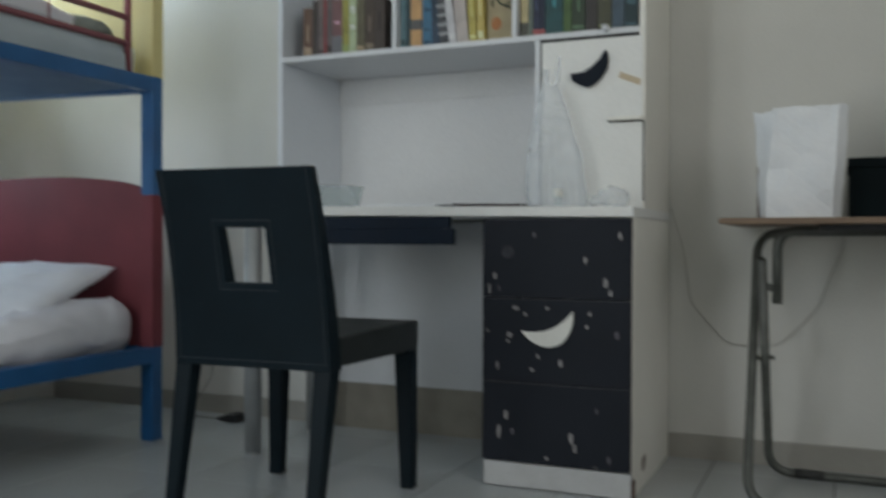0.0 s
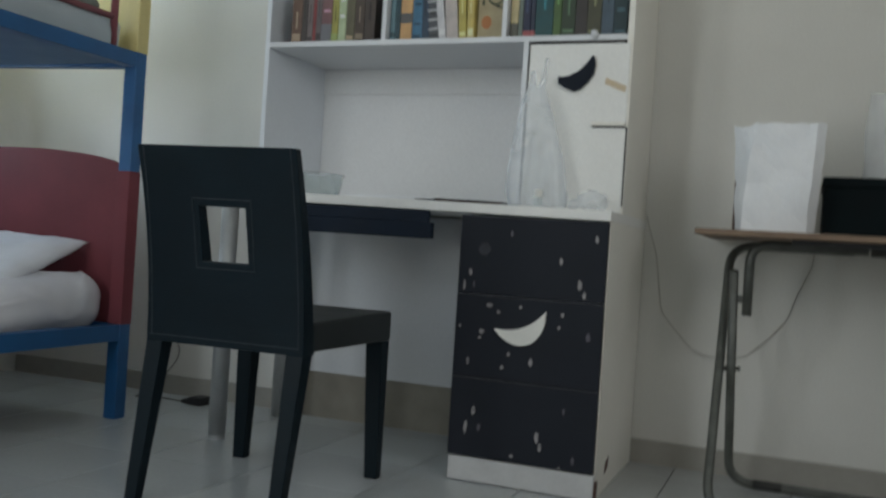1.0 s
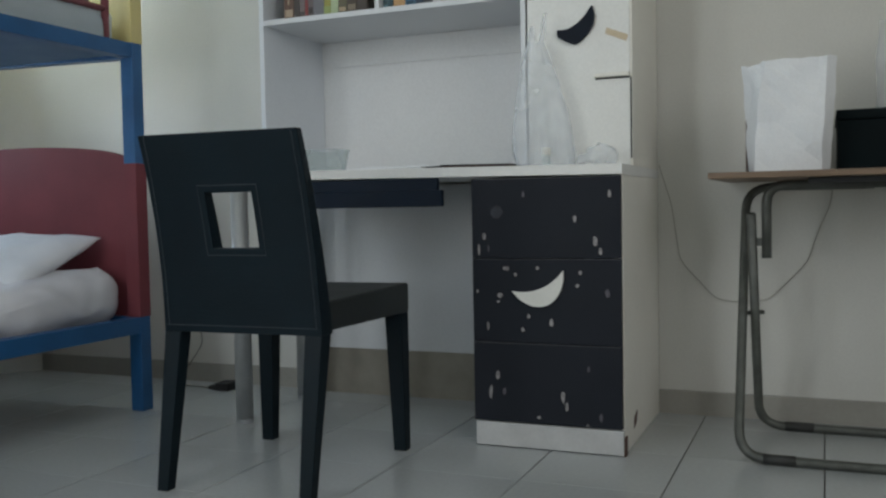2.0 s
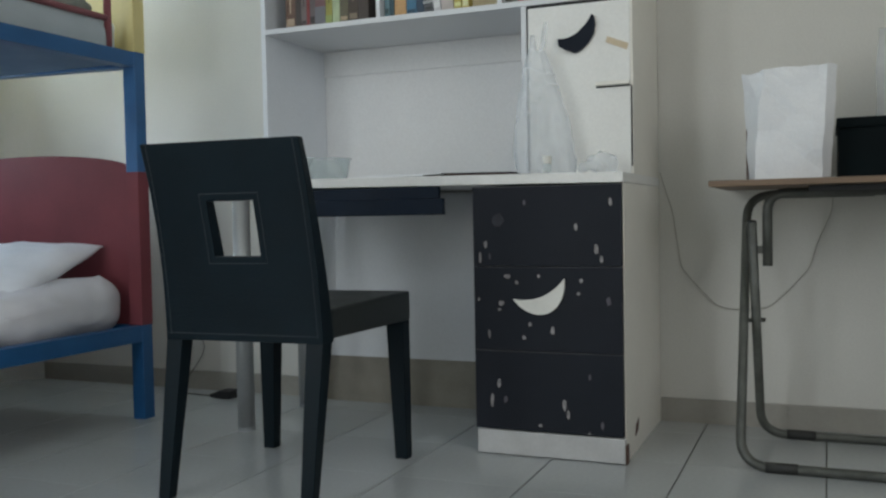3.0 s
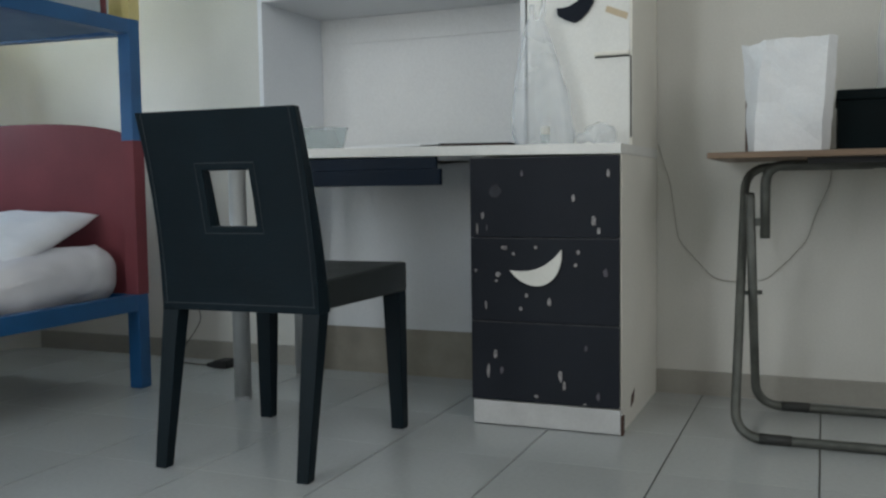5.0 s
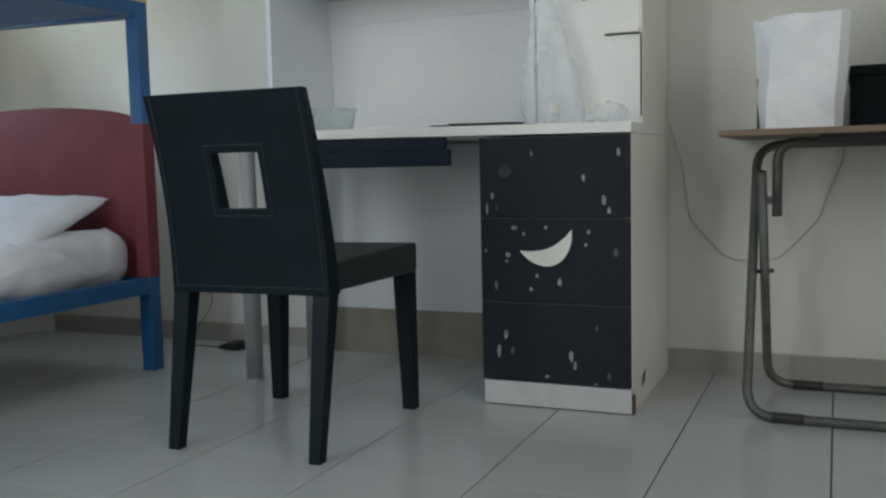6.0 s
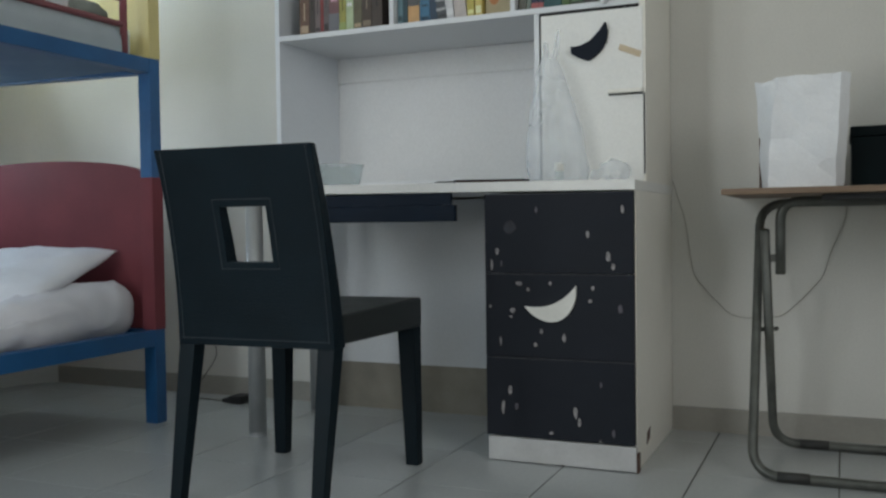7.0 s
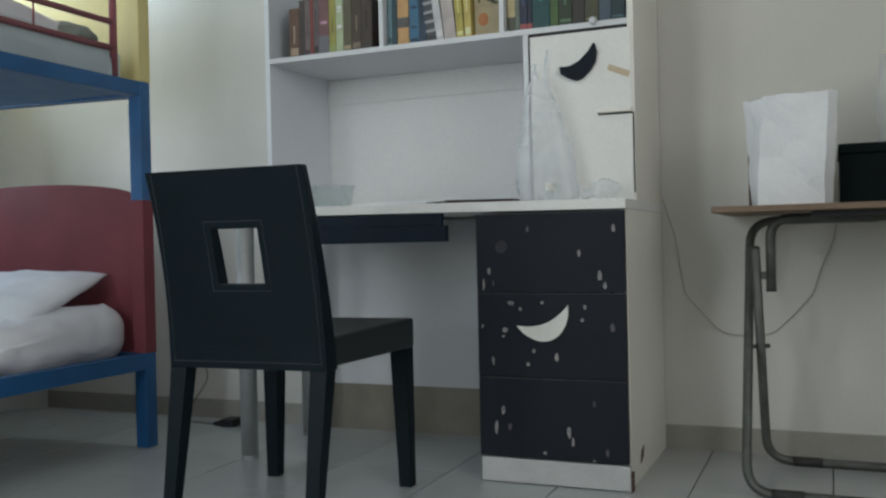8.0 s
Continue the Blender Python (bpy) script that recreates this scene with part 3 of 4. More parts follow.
# the tan book shows its front cover
tan = thing("book", pose(x + 0.001, HY + 0.05, 1.2427), "tan puzzle book with its cover facing out", "book", "books on the shelf")
mt = surface("tan_cover", (0.40, 0.34, 0.20), 0.5, (0.31, 0.25, 0.14), 16, 120, 0.05)
wide = -0.380 - x - 0.002
part("cover", box(0, wide, 0, 0.003, 0, 0.20), mt, tan, bevel=0.001)
part("page_block", box(0.001, wide - 0.001, 0.0032, 0.020, 0.002, 0.198), M_PAGE, tan)
part("cover", box(0, wide, 0.0202, 0.023, 0, 0.20), mt, tan, bevel=0.001)
txt = bpy.data.curves.new("title", "FONT")
txt.body, txt.size, txt.extrude = "IQ", 0.074, 0.0004
to = new("title", txt)
to.matrix_basis = pose(0.006, -0.0006, 0.105, 90, 0, 0)
to.parent = tan
txt.materials.append(surface("olive_ink", (0.05, 0.06, 0.03), 0.6))
part("cover_spot", extrude_xz([(0.028 + 0.016 * math.cos(a), 0.055 + 0.02 * math.sin(a)) for a in (i * math.pi / 6 for i in range(12))], -0.0006, 0.0005), surface("orange_ink", (0.42, 0.17, 0.06), 0.6), tan)
RIGHT_ROW = ((24, 235, (0.58, 0.49, 0.27)), (14, 215, (0.16, 0.20, 0.17)), (22, 180, (0.025, 0.035, 0.09)), (14, 165, (0.02, 0.035, 0.08)), (52, 230, (0.012, 0.105, 0.115)), (24, 225, (0.10, 0.19, 0.05)), (40, 240, (0.035, 0.065, 0.03)),
             (34, 195, (0.055, 0.045, 0.04)), (40, 205, (0.095, 0.095, 0.05)), (34, 230, (0.09, 0.14, 0.19)), (38, 200, (0.02, 0.055, 0.065)))
names = ("cream book with a dark lower band", "grey-green paperback", "navy book with a red lower band", "short navy book with a red band", "wide dark teal hardback", "moss green book", "thick dark green hardback", "near-black book", "dark olive hardback", "slate blue hardback", "dark teal paperback")
x = -0.363
for i, (w, h, c) in enumerate(RIGHT_ROW):
    b, m = book(x, x + w / 1000, h / 1000, 0.14, tuple(a * (0.7 if i > 1 else 1.0) for a in c), 0.0, names[i] + " on the shelf")
    if i == 0:
        band(b, w / 1000, 0.002, 0.045, (0.09, 0.09, 0.07))
    if i in (2, 3):
        band(b, w / 1000, 0.002, 0.022, (0.36, 0.09, 0.09))
    if i in (6, 9):
        band(b, w / 1000, 0.15, 0.156, (0.35, 0.34, 0.28))
    x += w / 1000 + 0.0003


# ---- chair ----
def chair():
    c = thing("dining_chair", pose(-0.763, -0.36, 0, 0, 0, 2.0), "black leatherette chair with a square hole in its back", "chair")
    # back: thin at the top, leaning away from the seat
    def back_y(z):
        t = (z - 0.385) / 0.44
        return -0.210 - 0.044 * t - 0.050 * t * t
    bm = bmesh.new()
    hx0, hx1, hz0, hz1 = -0.047, 0.073, 0.563, 0.688
    xs = (-0.2085, hx0, hx1, 0.212)
    zs = (0.366, 0.42, 0.47, 0.52, hz0, 0.625, hz1, 0.725, 0.76, 0.79, 0.819)
    grid = {}
    for i, xx in enumerate(xs):
        for k, z in enumerate(zs):
            t = (z - 0.375) / 0.444
            thick = 0.052 - 0.030 * t
            inset = 0.014 * t + 0.005 * math.sin(math.pi * max(0.0, t)) if i == 0 else 0.0
            for s in (0, 1):
                grid[i, k, s] = bm.verts.new((xx * (1.0 - 0.03 * (0.6 - z if z < 0.6 else 0)) + inset, back_y(z) + s * thick, z))
    top = len(zs) - 1
    for i in range(3):
        for k in range(top):
            if i == 1 and k in (4, 5):
                continue
            a = [(i, k), (i + 1, k), (i + 1, k + 1), (i, k + 1)]
            bm.faces.new([grid[p + (0,)] for p in a])
            bm.faces.new([grid[p + (1,)] for p in a[::-1]])
    def wall(p, q):
        bm.faces.new((grid[p + (0,)], grid[q + (0,)], grid[q + (1,)], grid[p + (1,)]))
    for i in range(3):
        wall((i, 0), (i + 1, 0)), wall((i, top), (i + 1, top))
    for k in range(top):
        wall((0, k), (0, k + 1)), wall((3, k), (3, k + 1))
    for p, q in (((1, 4), (2, 4)), ((2, 4), (2, 5)), ((2, 5), (2, 6)), ((2, 6), (1, 6)), ((1, 6), (1, 5)), ((1, 5), (1, 4))):
        wall(p, q)
    back = part("backrest", bm, M_LEATHER, c, "black leatherette back with a square opening", bevel=0.003)
    # stitched seams along the sides and round the opening
    for sx in (-0.192, 0.198):
        part("side_seam", tube([(sx + (0.014 * (z - 0.375) / 0.444 if sx < 0 else 0.0), back_y(z) - 0.0005, z) for z in (0.38, 0.45, 0.52, 0.59, 0.66, 0.73, 0.815)], 0.0013, 5), M_STITCH, back)
    part("lower_seam", tube([(sx, back_y(0.383) - 0.0005, 0.383) for sx in (-0.2, 0.0, 0.2)], 0.0012, 5), M_STITCH, back)
    seam = bmesh.new()
    fr = 0.016
    loop = [(hx0 - fr, hz0 - fr), (hx1 + fr, hz0 - fr), (hx1 + fr, 0.625), (hx1 + fr, hz1 + fr), (hx0 - fr, hz1 + fr), (hx0 - fr, 0.625), (hx0 - fr, hz0 - fr)]
    tube([(a, back_y(b) - 0.0005, b) for a, b in loop], 0.0013, 5, seam)
    part("hole_seam", seam, M_STITCH, back)
    # seat: upholstered block with a slightly domed top
    st = hexa([(-0.208, -0.165, 0.372), (0.208, -0.165, 0.372), (0.222, 0.262, 0.368), (-0.222, 0.262, 0.368)],
              [(-0.208, -0.165, 0.440), (0.208, -0.165, 0.440), (0.222, 0.262, 0.447), (-0.222, 0.262, 0.447)])
    part("seat", st, M_SEAT, c, "worn black leatherette seat", bevel=0.009, segments=3)
    for s in (-1, 1):
        # front leg, tapered
        fx, fy = s * 0.203, 0.240
        w0, w1 = 0.0172, 0.0240
        tx, ty = s * 0.1955, 0.2355
        lg = hexa([(fx - w0, fy - w0, 0), (fx + w0, fy - w0, 0), (fx + w0, fy + w0, 0), (fx - w0, fy + w0, 0)],
                  [(tx - w1, ty - w1, 0.369), (tx + w1, ty - w1, 0.369), (tx + w1, ty + w1, 0.369), (tx - w1, ty + w1, 0.369)])
        part("leg", lg, M_BLACKWOOD, c, bevel=0.002)
        # back leg, raked
        fx, fy = s * 0.187, -0.248
        w0, w1, tx, ty = 0.0148, 0.0218, s * 0.187, -0.182
        lg = hexa([(fx - w0, fy - w0, 0), (fx + w0, fy - w0, 0), (fx + w0, fy + w0, 0), (fx - w0, fy + w0, 0)],
                  [(tx - w1, ty - w1, 0.376), (tx + w1, ty - w1, 0.376), (tx + w1, ty + w1, 0.376), (tx - w1, ty + w1, 0.376)])
        part("leg", lg, M_BLACKWOOD, c, bevel=0.002)
    return c


chair()


# ---- bunk bed ----
BX0, BX1, BY0, BY1 = -2.622, -1.572, -1.95, 0.088


def bunk_bed():
    b = thing("bunk_bed", pose(0, 0, 0), "blue metal bunk bed with red and yellow headboards", "bunk bed")
    q = 0.048
    for xx in (BX1 - q, BX0):
        for yy in (BY1 - q, BY0):
            part("post", box(xx, xx + q, yy, yy + q, 0.0, 1.72), M_BLUE, b, bevel=0.003)
    for z0, z1 in ((0.255, 0.308), (1.145, 1.192)):
        for yy in (BY1 - q + 0.003, BY0 + 0.003):
            # the upper beams bend up towards the wall
            dr, dl = (0.0, -0.016) if z0 > 1 else (0.0, 0.0)
            y1 = yy + q - 0.006
            part("end_beam", hexa([(BX0 + q, yy, z0 - dl), (BX1 - q, yy, z0 - dr), (BX1 - q, y1, z0 - dr), (BX0 + q, y1, z0 - dl)],
                                  [(BX0 + q, yy, z1), (BX1 - q, yy, z1), (BX1 - q, y1, z1), (BX0 + q, y1, z1)]), M_BLUE, b, bevel=0.002)
        for xx in (BX1 - q + 0.002, BX0 + 0.002):
            part("side_rail", box(xx, xx + q - 0.004, BY0 + q, BY1 - q, z0, z1), M_BLUE, b, bevel=0.002)
        part("bed_board", box(BX0 + q + 0.002, BX1 - q - 0.001, BY0 + q, BY1 - q - 0.001, z0 + 0.012, z0 + 0.03), M_BLUEBOARD, b, "worn blue bed board")
    mid, half = (BX0 + BX1) / 2, (BX1 - BX0) / 2 - q + 0.001
    for z0, z1, hump, mat, lab in ((0.3085, 0.815, 0.062, M_RED, "dark red arched headboard"), (1.1925, 1.66, 0.06, M_YELLOW, "yellow arched headboard")):
        top = [(mid + half * math.cos(a), z1 + hump * math.sin(a)) for a in (math.pi * i / 20 for i in range(21))]
        outline = [(mid - half, z0), (mid + half, z0)] + top
        part("headboard", extrude_xz(outline, BY1 - 0.032, BY1 - 0.010), mat, b, lab, bevel=0.002)
        for xx in (BX1 - q, BX0):
            part("post_sleeve", box(xx - 0.0015, xx + q + 0.0015, BY1 - q - 0.0015, BY1 + 0.0015, z0, z1 - 0.008), mat, b, bevel=0.002)
    # chipped enamel along the inner edge of the front head post
    rng = random.Random(4)
    for k in range(14):
        z = 0.86 + 0.26 * rng.random()
        h, w = 0.004 + 0.016 * rng.random(), 0.0015 + 0.0025 * rng.random()
        x, y = BX1 - q, BY1 - q
        part("chipped_spot", hexa([(x - 0.0006, y - 0.0006, z), (x + w, y - 0.0006, z + 0.002), (x + w, y + 0.001, z + 0.002), (x - 0.0006, y + 0.003, z)],
                                  [(x - 0.0006, y - 0.0006, z + h), (x + w * 0.5, y - 0.0006, z + h), (x + w * 0.5, y + 0.001, z + h), (x - 0.0006, y + 0.003, z + h)]), M_CHIPPED, b, "pale chipped enamel")
    # guard rail of the upper bed
    gx = BX1 - 0.026
    g = part("guard_rail", tube(rounded_path([(gx, -0.045, 1.192), (gx, -0.045, 1.55), (gx, -1.5, 1.55), (gx, -1.5, 1.192)], 0.03), 0.012, 10), M_RAIL, b, "red tubular guard rail", smooth=True)
    for z in (1.285, 1.367, 1.454):
        part("rail_bar", tube([(gx, -0.045, z), (gx, -1.5, z)], 0.010, 8), M_RAIL, g, smooth=True)
    for yy in (-0.36, -0.71, -1.06):
        part("rail_rod", tube([(gx, yy, 1.285), (gx, yy, 1.367)], 0.003, 6), M_RAIL, g, smooth=True)
    return b


bunk_bed()


def soft(name, bm, m, mat, label, category):
    return tagged(part(name, bm, mat, None, label, True, 0.0, m), label, category)


lower = rounded_block(0.93, 1.95, 0.180, 0.074, 0.009, 6.0, 84, 3.0)
for v in lower.verts:
    # the sleeper's side has sunk, the edge stays full
    if v.co.z > 0.085:
        s = max(0.0, min(1.0, (0.41 - v.co.x) / 0.40))
        v.co.z -= 0.035 * s * s * (3 - 2 * s) * min(1.0, (v.co.z - 0.085) / 0.08)
        e = max(0.0, min(1.0, (0.80 - v.co.y) / 0.42))
        v.co.z -= 0.050 * e * e * (3 - 2 * e) * min(1.0, (v.co.z - 0.085) / 0.05)
        # creases pulled slantwise over the edge
        r = 1 - abs(math.sin((v.co.x * 0.9 + v.co.y) * 13 + 2.5 * noise.noise(Vector((v.co.x * 5, v.co.y * 3, 1)))))
        v.co.z += 0.017 * r ** 5 * (0.5 + s)
soft("mattress", lower, pose(-2.094, -0.935, 0.2855), M_SHEET, "mattress with rumpled white sheet on lower bunk", "mattress")
soft("pillow", cushion(0.66, 0.45, 0.145, 2.0), pose(-2.032, -0.172, 0.424, 21, -2, 3), M_PILLOW, "white pillow leaning against the red headboard", "pillow")
upper = soft("mattress", rounded_block(0.91, 1.97, 0.125, 0.03, 0.004, 7.0, 30, 9.0), pose(-2.076, -0.96, 1.168), M_BLUESHEET, "mattress in pale blue sheet on upper bunk", "mattress")
sh = bmesh.new()
cols = 90
grid_ = []
for c in range(cols + 1):
    y = -1.89 + 1.822 * c / cols
    hem = 1.176 + 0.010 * noise.noise(Vector((y * 6, 1, 0))) + 0.006 * noise.noise(Vector((y * 19, 4, 0)))
    col = []
    for r in range(7):
        z = 1.283 + (hem - 1.283) * r / 6
        x = -1.617 + (0.030 if z < 1.24 else 0.012 + 0.018 * (1.283 - z) / 0.043) + 0.003 * noise.noise(Vector((y * 9, z * 14, 2)))
        col.append(sh.verts.new((x, y, z)))
    grid_.append(col)
for a, b in zip(grid_, grid_[1:]):
    for r in range(6):
        sh.faces.new((a[r], b[r], b[r + 1], a[r + 1]))
bmesh.ops.solidify(sh, geom=list(sh.faces), thickness=0.0015)
hang = part("hanging_sheet", sh, M_BLUESHEET, None, "pale blue sheet edge hanging over the rail", True)
hang.parent = upper
hang.matrix_parent_inverse = upper.matrix_basis.inverted()
quilt = soft_block(0.68, 1.76, 0.078, 5.0, 0.014, 6.0, 34, 5.0)
for v in quilt.verts:
    # heaped up in the middle, slumping to both ends
    v.co.z *= 0.62 + 0.42 * math.exp(-((v.co.y - 0.45) / 0.36) ** 2)
soft("blanket", quilt, pose(-1.962, -0.925, 1.290), M_PILLOW, "rumpled white blanket on the upper bunk", "blanket")

M_CLOTH = surface("grey_green_cloth", (0.26, 0.28, 0.25), 0.9, (0.18, 0.20, 0.18), 20, 300, 0.3)
soft("cloth", soft_block(0.30, 0.20, 0.058, 3.0, 0.016, 14.0, 20, 8.0), pose(-1.765, -0.145, 1.288, 0, 0, 8), M_CLOTH, "crumpled grey-green cloth beside the blanket on the upper bunk", "cloth")

# ---- folding table ----
def folding_table():
    t = thing("folding_table", pose(0, 0, 0), "folding table with worn wooden top and grey tube legs", "table")
    part("tabletop", box(0.210, 1.03, 0.03, 0.535, 0.704, 0.7195), M_TABLE, t, "worn brown wooden tabletop", bevel=0.003)
    def loop(name, x0, x1, y_low, y_high, z_high, label=""):
        pts = rounded_path([((x0 + x1) / 2 - 0.02, y_high, z_high), (x0, y_high, z_high), (x0 + 0.008, y_low, 0.0125), ((x0 + x1) / 2, y_low, 0.0125),
                            (x1 - 0.008, y_low, 0.0125), (x1, y_high, z_high), ((x0 + x1) / 2 + 0.02, y_high, z_high)], 0.075, 7)
        return part(name, tube(pts, 0.0122, 12), M_STEEL, t, label, smooth=True)
    a = loop("outer_leg_frame", 0.271, 0.97, 0.045, 0.44, 0.688)
    c = part("inner_leg_frame", tube(rounded_path([(0.302, 0.165, 0.615), (0.306, 0.415, 0.0125), (0.62, 0.415, 0.0125), (0.934, 0.415, 0.0125), (0.938, 0.165, 0.615)], 0.075, 7), 0.0122, 12), M_STEEL, t, smooth=True)
    for f, xs, y in ((a, (0.338, 0.85), 0.045), (c, (0.375, 0.80), 0.415)):
        for xx in xs:
            part("rubber_sleeve", tube([(xx, y, 0.0135), (xx + 0.075, y, 0.0135)], 0.0132, 12), M_SLEEVE, f, smooth=True)
    for x0, x1 in ((0.271, 0.324), (0.97, 0.91)):
        part("pivot_bolt", tube([(x0, 0.262, 0.348), (x1, 0.298, 0.348)], 0.006, 8), M_STEEL, t)
    stub = part("lock_bar", tube(rounded_path([(0.62, 0.20, 0.688), (0.338, 0.20, 0.688), (0.338, 0.20, 0.500)], 0.05), 0.0125, 12), M_STEEL, t, smooth=True)
    part("lock_hook", box(0.314, 0.328, 0.194, 0.206, 0.532, 0.552), M_STEEL, stub)
    part("support_rail", box(0.44, 1.0, 0.06, 0.085, 0.688, 0.7022), M_RUBBER, t, "black support rail", bevel=0.002)
    return t


folding_table()


# ---- paper bag, box and card on the table ----
def paper_bag():
    """A creased paper bag: narrow gusset on one side, a slanting fold low on the front."""
    bag = thing("paper_bag", pose(0, 0, 0), "creased white paper bag standing on the table", "paper bag")
    outline = ((0.297, 0.16), (0.318, 0.105), (0.492, 0.098), (0.514, 0.13), (0.506, 0.205), (0.306, 0.21))
    rows = []
    nz, per = 16, 7
    for k in range(nz + 1):
        t = k / nz
        z = 0.7197 + 0.278 * t
        ring = []
        # the front crease slants away from the gusset towards the mouth
        shape = [(x + (0.036 * t ** 1.4 if a == 1 else 0.0), y) for a, (x, y) in enumerate(outline)]
        for a in range(len(shape)):
            p, q = shape[a], shape[(a + 1) % len(shape)]
            for b in range(per):
                u = b / per
                x, y = p[0] + (q[0] - p[0]) * u, p[1] + (q[1] - p[1]) * u
                x = 0.388 + (x - 0.400) * (0.88 + 0.155 * t)
                y = 0.155 + (y - 0.155) * (1.15 - 0.45 * t * t)
                fold = max(0.0, min(1.0, (x - 0.42) * 9 - (t - 0.12) * 1.6))
                y += 0.022 * fold
                n = 1 - 4 * abs(noise.noise(Vector((x * 15 + z * 6, y * 15, z * 11))))
                m = noise.noise(Vector((x * 60 + 5, y * 60, z * 45)))
                hem = 0.006 * noise.noise(Vector((x * 30, y * 30, 3))) if k == nz else 0
                ring.append(Vector((x + 0.0012 * n + 0.0007 * m, y + 0.0026 * n + 0.0012 * m, z + hem - (0.008 if k == nz and x < 0.325 else 0))))
        rows.append(ring)
    def side(name, faces_of):
        """The faces of the given stretches of the outline, as one sheet of paper."""
        bm = bmesh.new()
        cols = [k % (len(outline) * per) for f in faces_of for k in range(f * per, (f + 1) * per)]
        cols.append((cols[-1] + 1) % (len(outline) * per))
        net = [[bm.verts.new(ring[k]) for k in cols] for ring in rows]
        for lo_, hi_ in zip(net, net[1:]):
            for k in range(len(cols) - 1):
                bm.faces.new((lo_[k], lo_[k + 1], hi_[k + 1], hi_[k]))
        bmesh.ops.triangulate(bm, faces=list(bm.faces))
        bmesh.ops.solidify(bm, geom=list(bm.faces), thickness=0.0006)
        part(name, bm, M_PAPER, bag)
    side("front_panel", (1,))
    side("gusset", (5, 0))
    side("gusset", (2, 3))
    side("back_panel", (4,))
    base = bmesh.new()
    base.faces.new([base.verts.new(p + Vector((0, 0, 0.0004))) for p in rows[0][::-1]])
    bmesh.ops.solidify(base, geom=list(base.faces), thickness=0.0006)
    part("base", base, M_PAPER, bag)
    return bag


paper_bag()
bx = thing("storage_box", pose(0, 0, 0), "black box with a lid on the table", "box")
part("body", box(0.507, 0.86, 0.225, 0.52, 0.7197, 0.848), M_BOX, bx, bevel=0.004)
part("lid", box(0.503, 0.864, 0.220, 0.525, 0.8485, 0.874), M_BOX, bx, bevel=0.004)
tagged(part("card", box(0.290, 0.295, 0.16, 0.30, 0.7197, 0.852), M_BROWN, None, bevel=0.001), "thin brown card standing beside the paper bag", "card")


def clear_pouch():
    """A limp clear plastic pouch standing on the box."""
    bm = bmesh.new()
    rows = []
    for r in range(15):
        t = r / 14
        ring = []
        for k in range(28):
            a = 2 * math.pi * k / 28
            f = 1 + 0.18 * noise.noise(Vector((math.cos(a) * 2.4, math.sin(a) * 2.4, t * 2 + 3)))
            ring.append(bm.verts.new((0.69 + math.cos(a) * 0.095 * f * (1 - 0.2 * t), 0.37 + math.sin(a) * 0.045 * f * (1 - 0.5 * t), 0.8745 + 0.24 * t)))
        rows.append(ring)
    for a, b in zip(rows, rows[1:]):
        for k in range(28):
            j = (k + 1) % 28
            bm.faces.new((a[k], a[j], b[j], b[k]))
    bm.faces.new(rows[0][::-1])
    return tagged(part("plastic_pouch", bm, M_BAG, smooth=True), "limp clear plastic pouch standing on the box", "plastic pouch")


clear_pouch()


# ---- things on the desk ----
def plastic_bag():
    """A limp carrier bag tied at the neck, its two handles standing up."""
    bag = thing("plastic_bag", pose(0, 0, 0), "clear plastic carrier bag with two handles on the desk", "plastic bag")
    bm = bmesh.new()
    n, rings = 48, 26
    rows = []
    for r in range(rings + 1):
        t = r / rings
        z = 0.7495 + 0.336 * t
        w = (0.080 - 0.022 * t - 0.036 * t ** 2.6) * (0.92 + 0.08 * min(1, t * 8))
        d = 0.046 * (1 - 0.15 * t - 0.6 * t ** 2.5)
        cx = -0.222 - 0.022 * t
        ring = []
        for k in range(n):
            a = 2 * math.pi * k / n
            f = 1 + 0.20 * noise.noise(Vector((math.cos(a) * 2.2, math.sin(a) * 2.2, t * 1.3 + 7))) + 0.16 * noise.noise(Vector((math.cos(a) * 5, math.sin(a) * 5, t * 1.6)))
            f += 0.10 * (1 - abs(noise.noise(Vector((a * 2.1, t * 1.2, 4))))) ** 6
            ring.append(bm.verts.new((cx + math.cos(a) * w * f, 0.092 + math.sin(a) * d * f, z)))
        rows.append(ring)
    for a, b in zip(rows, rows[1:]):
        for k in range(n):
            j = (k + 1) % n
            bm.faces.new((a[k], a[j], b[j], b[k]))
    bm.faces.new(rows[0][::-1])
    part("body", bm, M_BAG, bag, smooth=True)
    for x0, x1, h, wide in ((-0.258, -0.252, 0.050, 0.011), (-0.232, -0.214, 0.082, 0.008)):
        ear = bmesh.new()
        prev = None
        for k in range(9):
            t = k / 8
            x, z, ww = x0 + (x1 - x0) * t, 1.078 + h * t, wide * (1 - 0.45 * t * t)
            y = 0.092 + 0.006 * math.sin(t * 5)
            row = [ear.verts.new((x + dx * ww, y + dy * 0.004, z)) for dx, dy in ((-1, 0), (-0.3, -1), (0.5, -0.4), (1, 0.2), (0.3, 1), (-0.5, 0.6))]
            if prev:
                for q in range(6):
                    ear.faces.new((prev[q], prev[(q + 1) % 6], row[(q + 1) % 6], row[q]))
            prev = row
        ear.faces.new(prev)
        part("handle", ear, M_BAG, bag, smooth=True)
    return bag


plastic_bag()
vial = thing("small_bottle", pose(-0.197, 0.02, 0.7515), "small clear bottle with white cap on the desk", "bottle")
part("body", tube([(0, 0, 0), (0, 0, 0.026)], 0.011, 16), M_TUB, vial)
part("cap", tube([(0, 0, 0.0262), (0, 0, 0.046)], 0.0118, 16), M_MOON, vial, "white plastic cap")

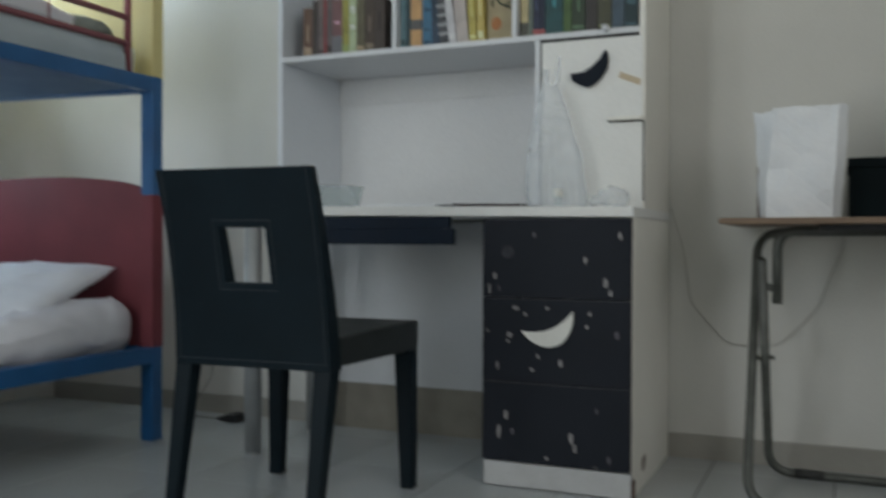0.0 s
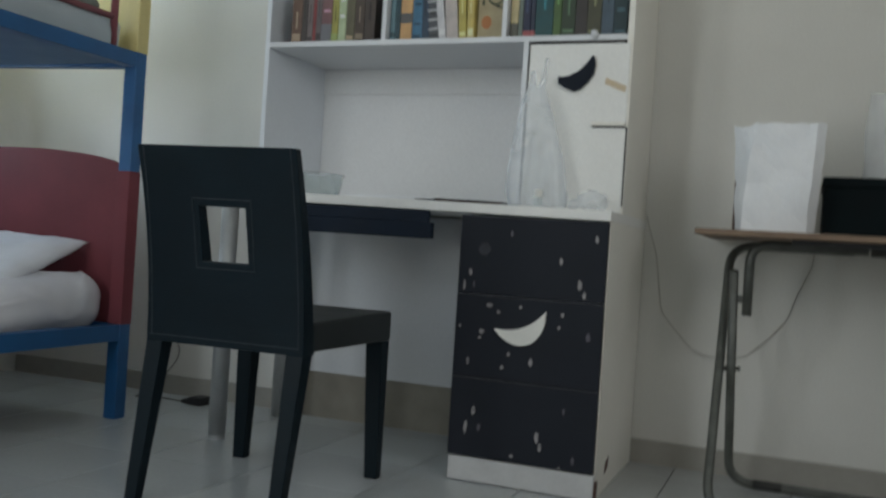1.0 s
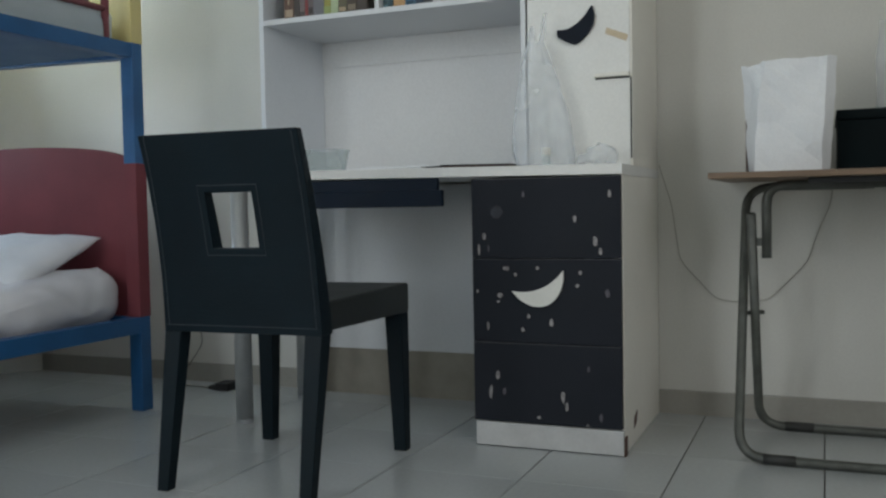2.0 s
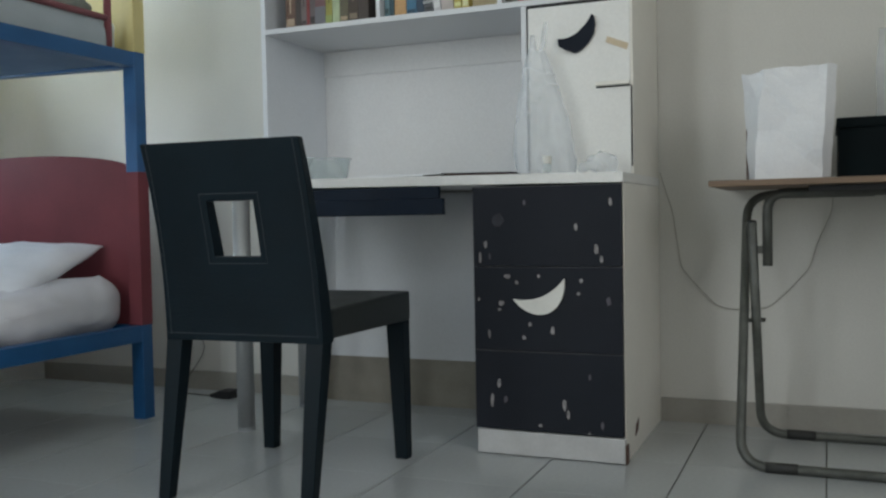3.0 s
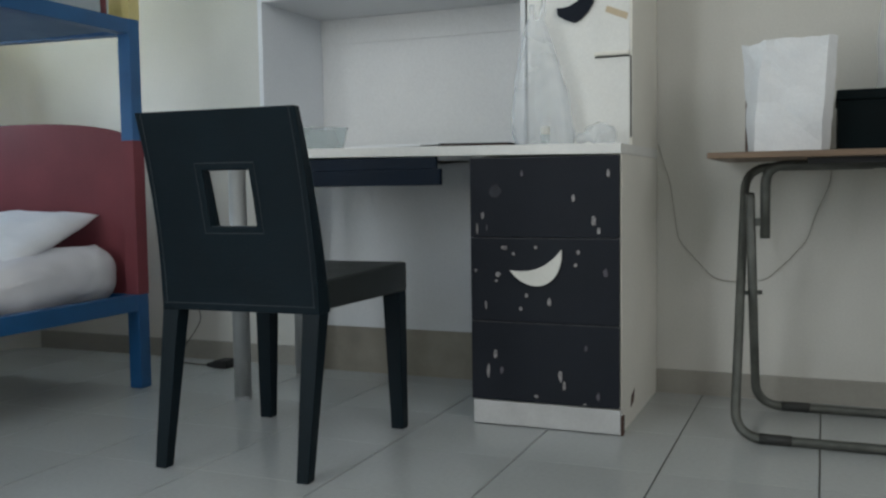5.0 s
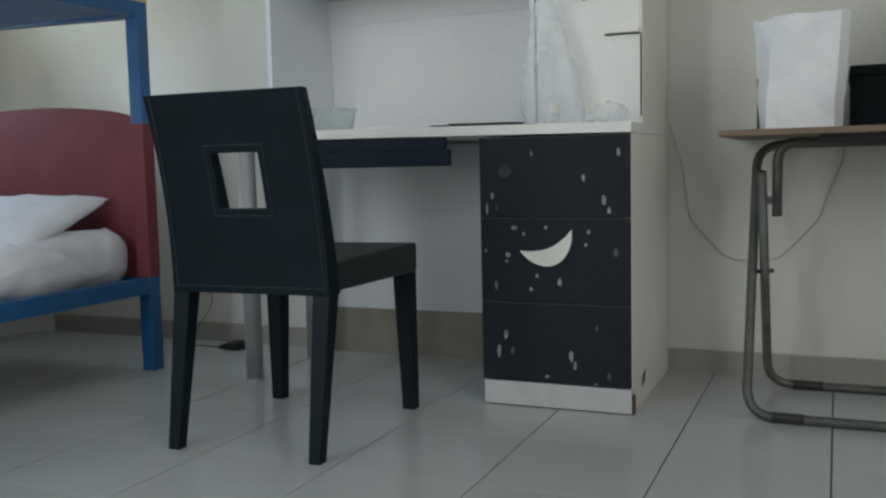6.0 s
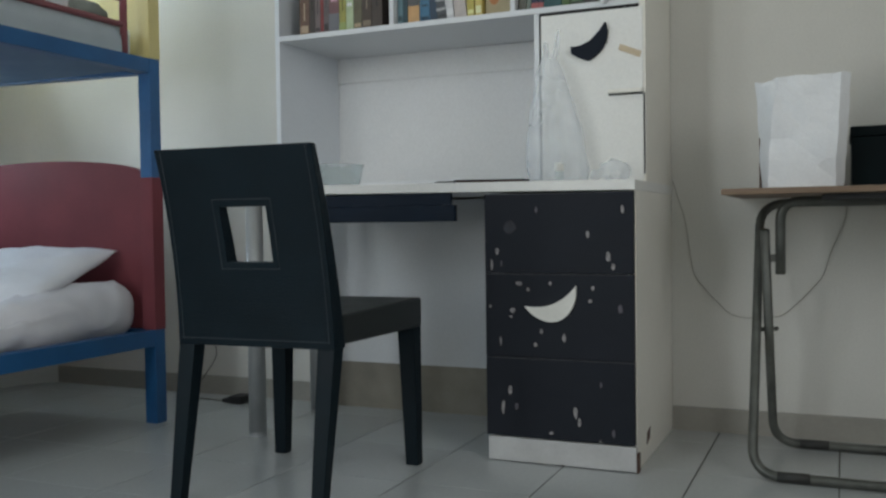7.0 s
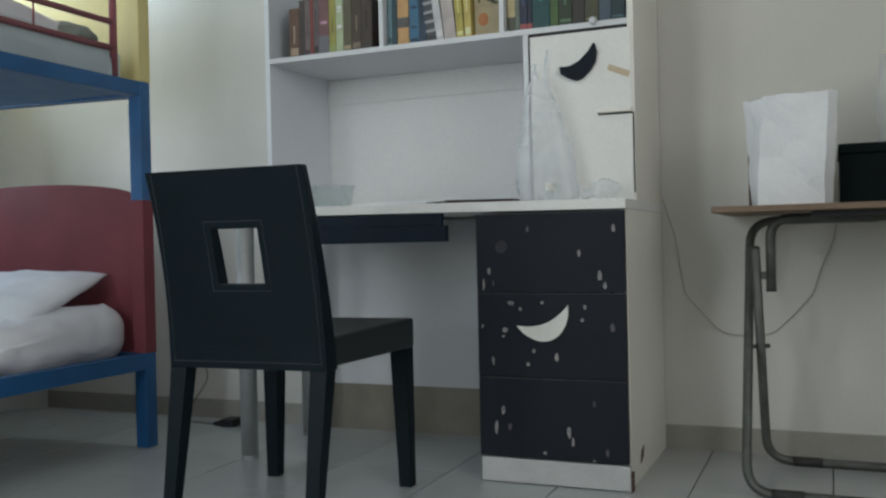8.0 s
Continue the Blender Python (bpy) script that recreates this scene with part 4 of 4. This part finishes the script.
tub = bmesh.new()
prof = ((0.0, 0.0), (0.062, 0.0), (0.068, 0.004), (0.078, 0.058), (0.082, 0.060), (0.082, 0.064), (0.075, 0.063), (0.065, 0.006), (0.0, 0.004))
ringv = []
for r, z in prof:
    ringv.append([tub.verts.new((r * math.cos(a), r * math.sin(a), z)) for a in (2 * math.pi * k / 36 for k in range(36))])
for a, b in zip(ringv, ringv[1:]):
    for k in range(36):
        j = (k + 1) % 36
        tub.faces.new((a[k], a[j], b[j], b[k]))
bmesh.ops.remove_doubles(tub, verts=tub.verts, dist=0.0005)
tagged(part("plastic_tub", tub, M_TUB, None, smooth=True, at=pose(-0.915, 0.10, 0.7597)), "greenish clear plastic tub on the desk", "tub")
for i, (x0, x1, y0, y1, z, rz) in enumerate(((-0.80, -0.56, 0.03, 0.20, 0.0085, 2), (-0.76, -0.50, 0.05, 0.24, 0.0127, -4))):
    tagged(part("paper_pad", box(x0, x1, y0, y1, 0.7495 + z, 0.7535 + z), M_PAPER, None, bevel=0.0008), "thin white paper pad lying on the desk", "paper pad")
nb = thing("notebook", pose(-0.40, 0.085, 0.7536, 0, 0.65, 3), "thin dark notebook lying on the desk", "notebook")
part("cover", box(-0.10, 0.10, -0.07, 0.07, 0, 0.0015), M_BOX, nb)
part("page_block", box(-0.094, 0.094, -0.064, 0.064, 0.0016, 0.006), M_BROWN, nb)
part("cover", box(-0.10, 0.10, -0.07, 0.07, 0.0061, 0.0078), M_NAVY, nb)
tagged(part("plastic_wrap", soft_block(0.10, 0.08, 0.052, 2.6, 0.022, 22.0, 16, 2.0), M_BAG, None, smooth=True, at=pose(-0.075, 0.085, 0.7495)), "crumpled clear plastic wrap on the desk", "plastic wrap")

# ---- cables ----
sway = [(0.008, 0.765), (0.022, 0.715), (0.044, 0.648), (0.062, 0.52), (0.069, 0.473), (0.118, 0.416), (0.172, 0.359), (0.216, 0.348), (0.323, 0.356), (0.376, 0.407), (0.434, 0.474), (0.456, 0.55), (0.493, 0.637), (0.499, 0.702)]
pts = rounded_path([(x, 0.543, z) for x, z in sway], 0.02, 3)
tagged(part("cable", tube(pts, 0.0013, 6), M_THIN, None, smooth=True), "thin dark cable hanging against the wall", "cable")
pts = rounded_path([(-1.79, 0.40, 0.003), (-1.72, 0.44, 0.003), (-1.598, 0.425, 0.004)], 0.03)
ad = thing("power_adapter", pose(0, 0, 0), "small black power adapter on the floor", "adapter")
plug = hexa([(-1.600, 0.416, 0.0), (-1.600, 0.434, 0.0), (-1.555, 0.455, 0.0), (-1.555, 0.402, 0.0)], [(-1.600, 0.416, 0.012), (-1.600, 0.434, 0.012), (-1.555, 0.455, 0.026), (-1.555, 0.402, 0.026)])
part("body", box(-1.554, -1.50, 0.395, 0.460, 0.0, 0.030), M_RUBBER, ad, bevel=0.006)
part("neck", plug, M_RUBBER, ad, bevel=0.003)
part("lead", tube(pts, 0.002, 6), M_CABLE, ad, smooth=True)
tagged(part("cable", tube(rounded_path([(-1.82, 0.545, 0.45), (-1.80, 0.545, 0.30), (-1.70, 0.54, 0.16), (-1.80, 0.52, 0.02), (-1.79, 0.40, 0.004)], 0.05), 0.0017, 6), M_CABLE, None, smooth=True), "dark cable hanging down to the floor", "cable")

# ---- floor tiles ----
P, G = 0.333, 0.0036
tile_mesh = mesh_of("tile", box(-P / 2 + G / 2, P / 2 - G / 2, -P / 2 + 0.0006, P / 2 - 0.0006, -0.006, 0.0), M_TILE, False, 0.0004, 1)
i0, i1 = math.floor((W - 0.14) / P), math.ceil((E - 0.14) / P)
j0, j1 = math.floor((S - 0.06) / P), math.ceil((N - 0.06) / P)
for i in range(i0, i1):
    for j in range(j0, j1):
        o = new("tile", tile_mesh)
        o.location = (0.144 + (i + 0.5) * P, 0.06 + (j + 0.5) * P, 0)
        o.parent = floor
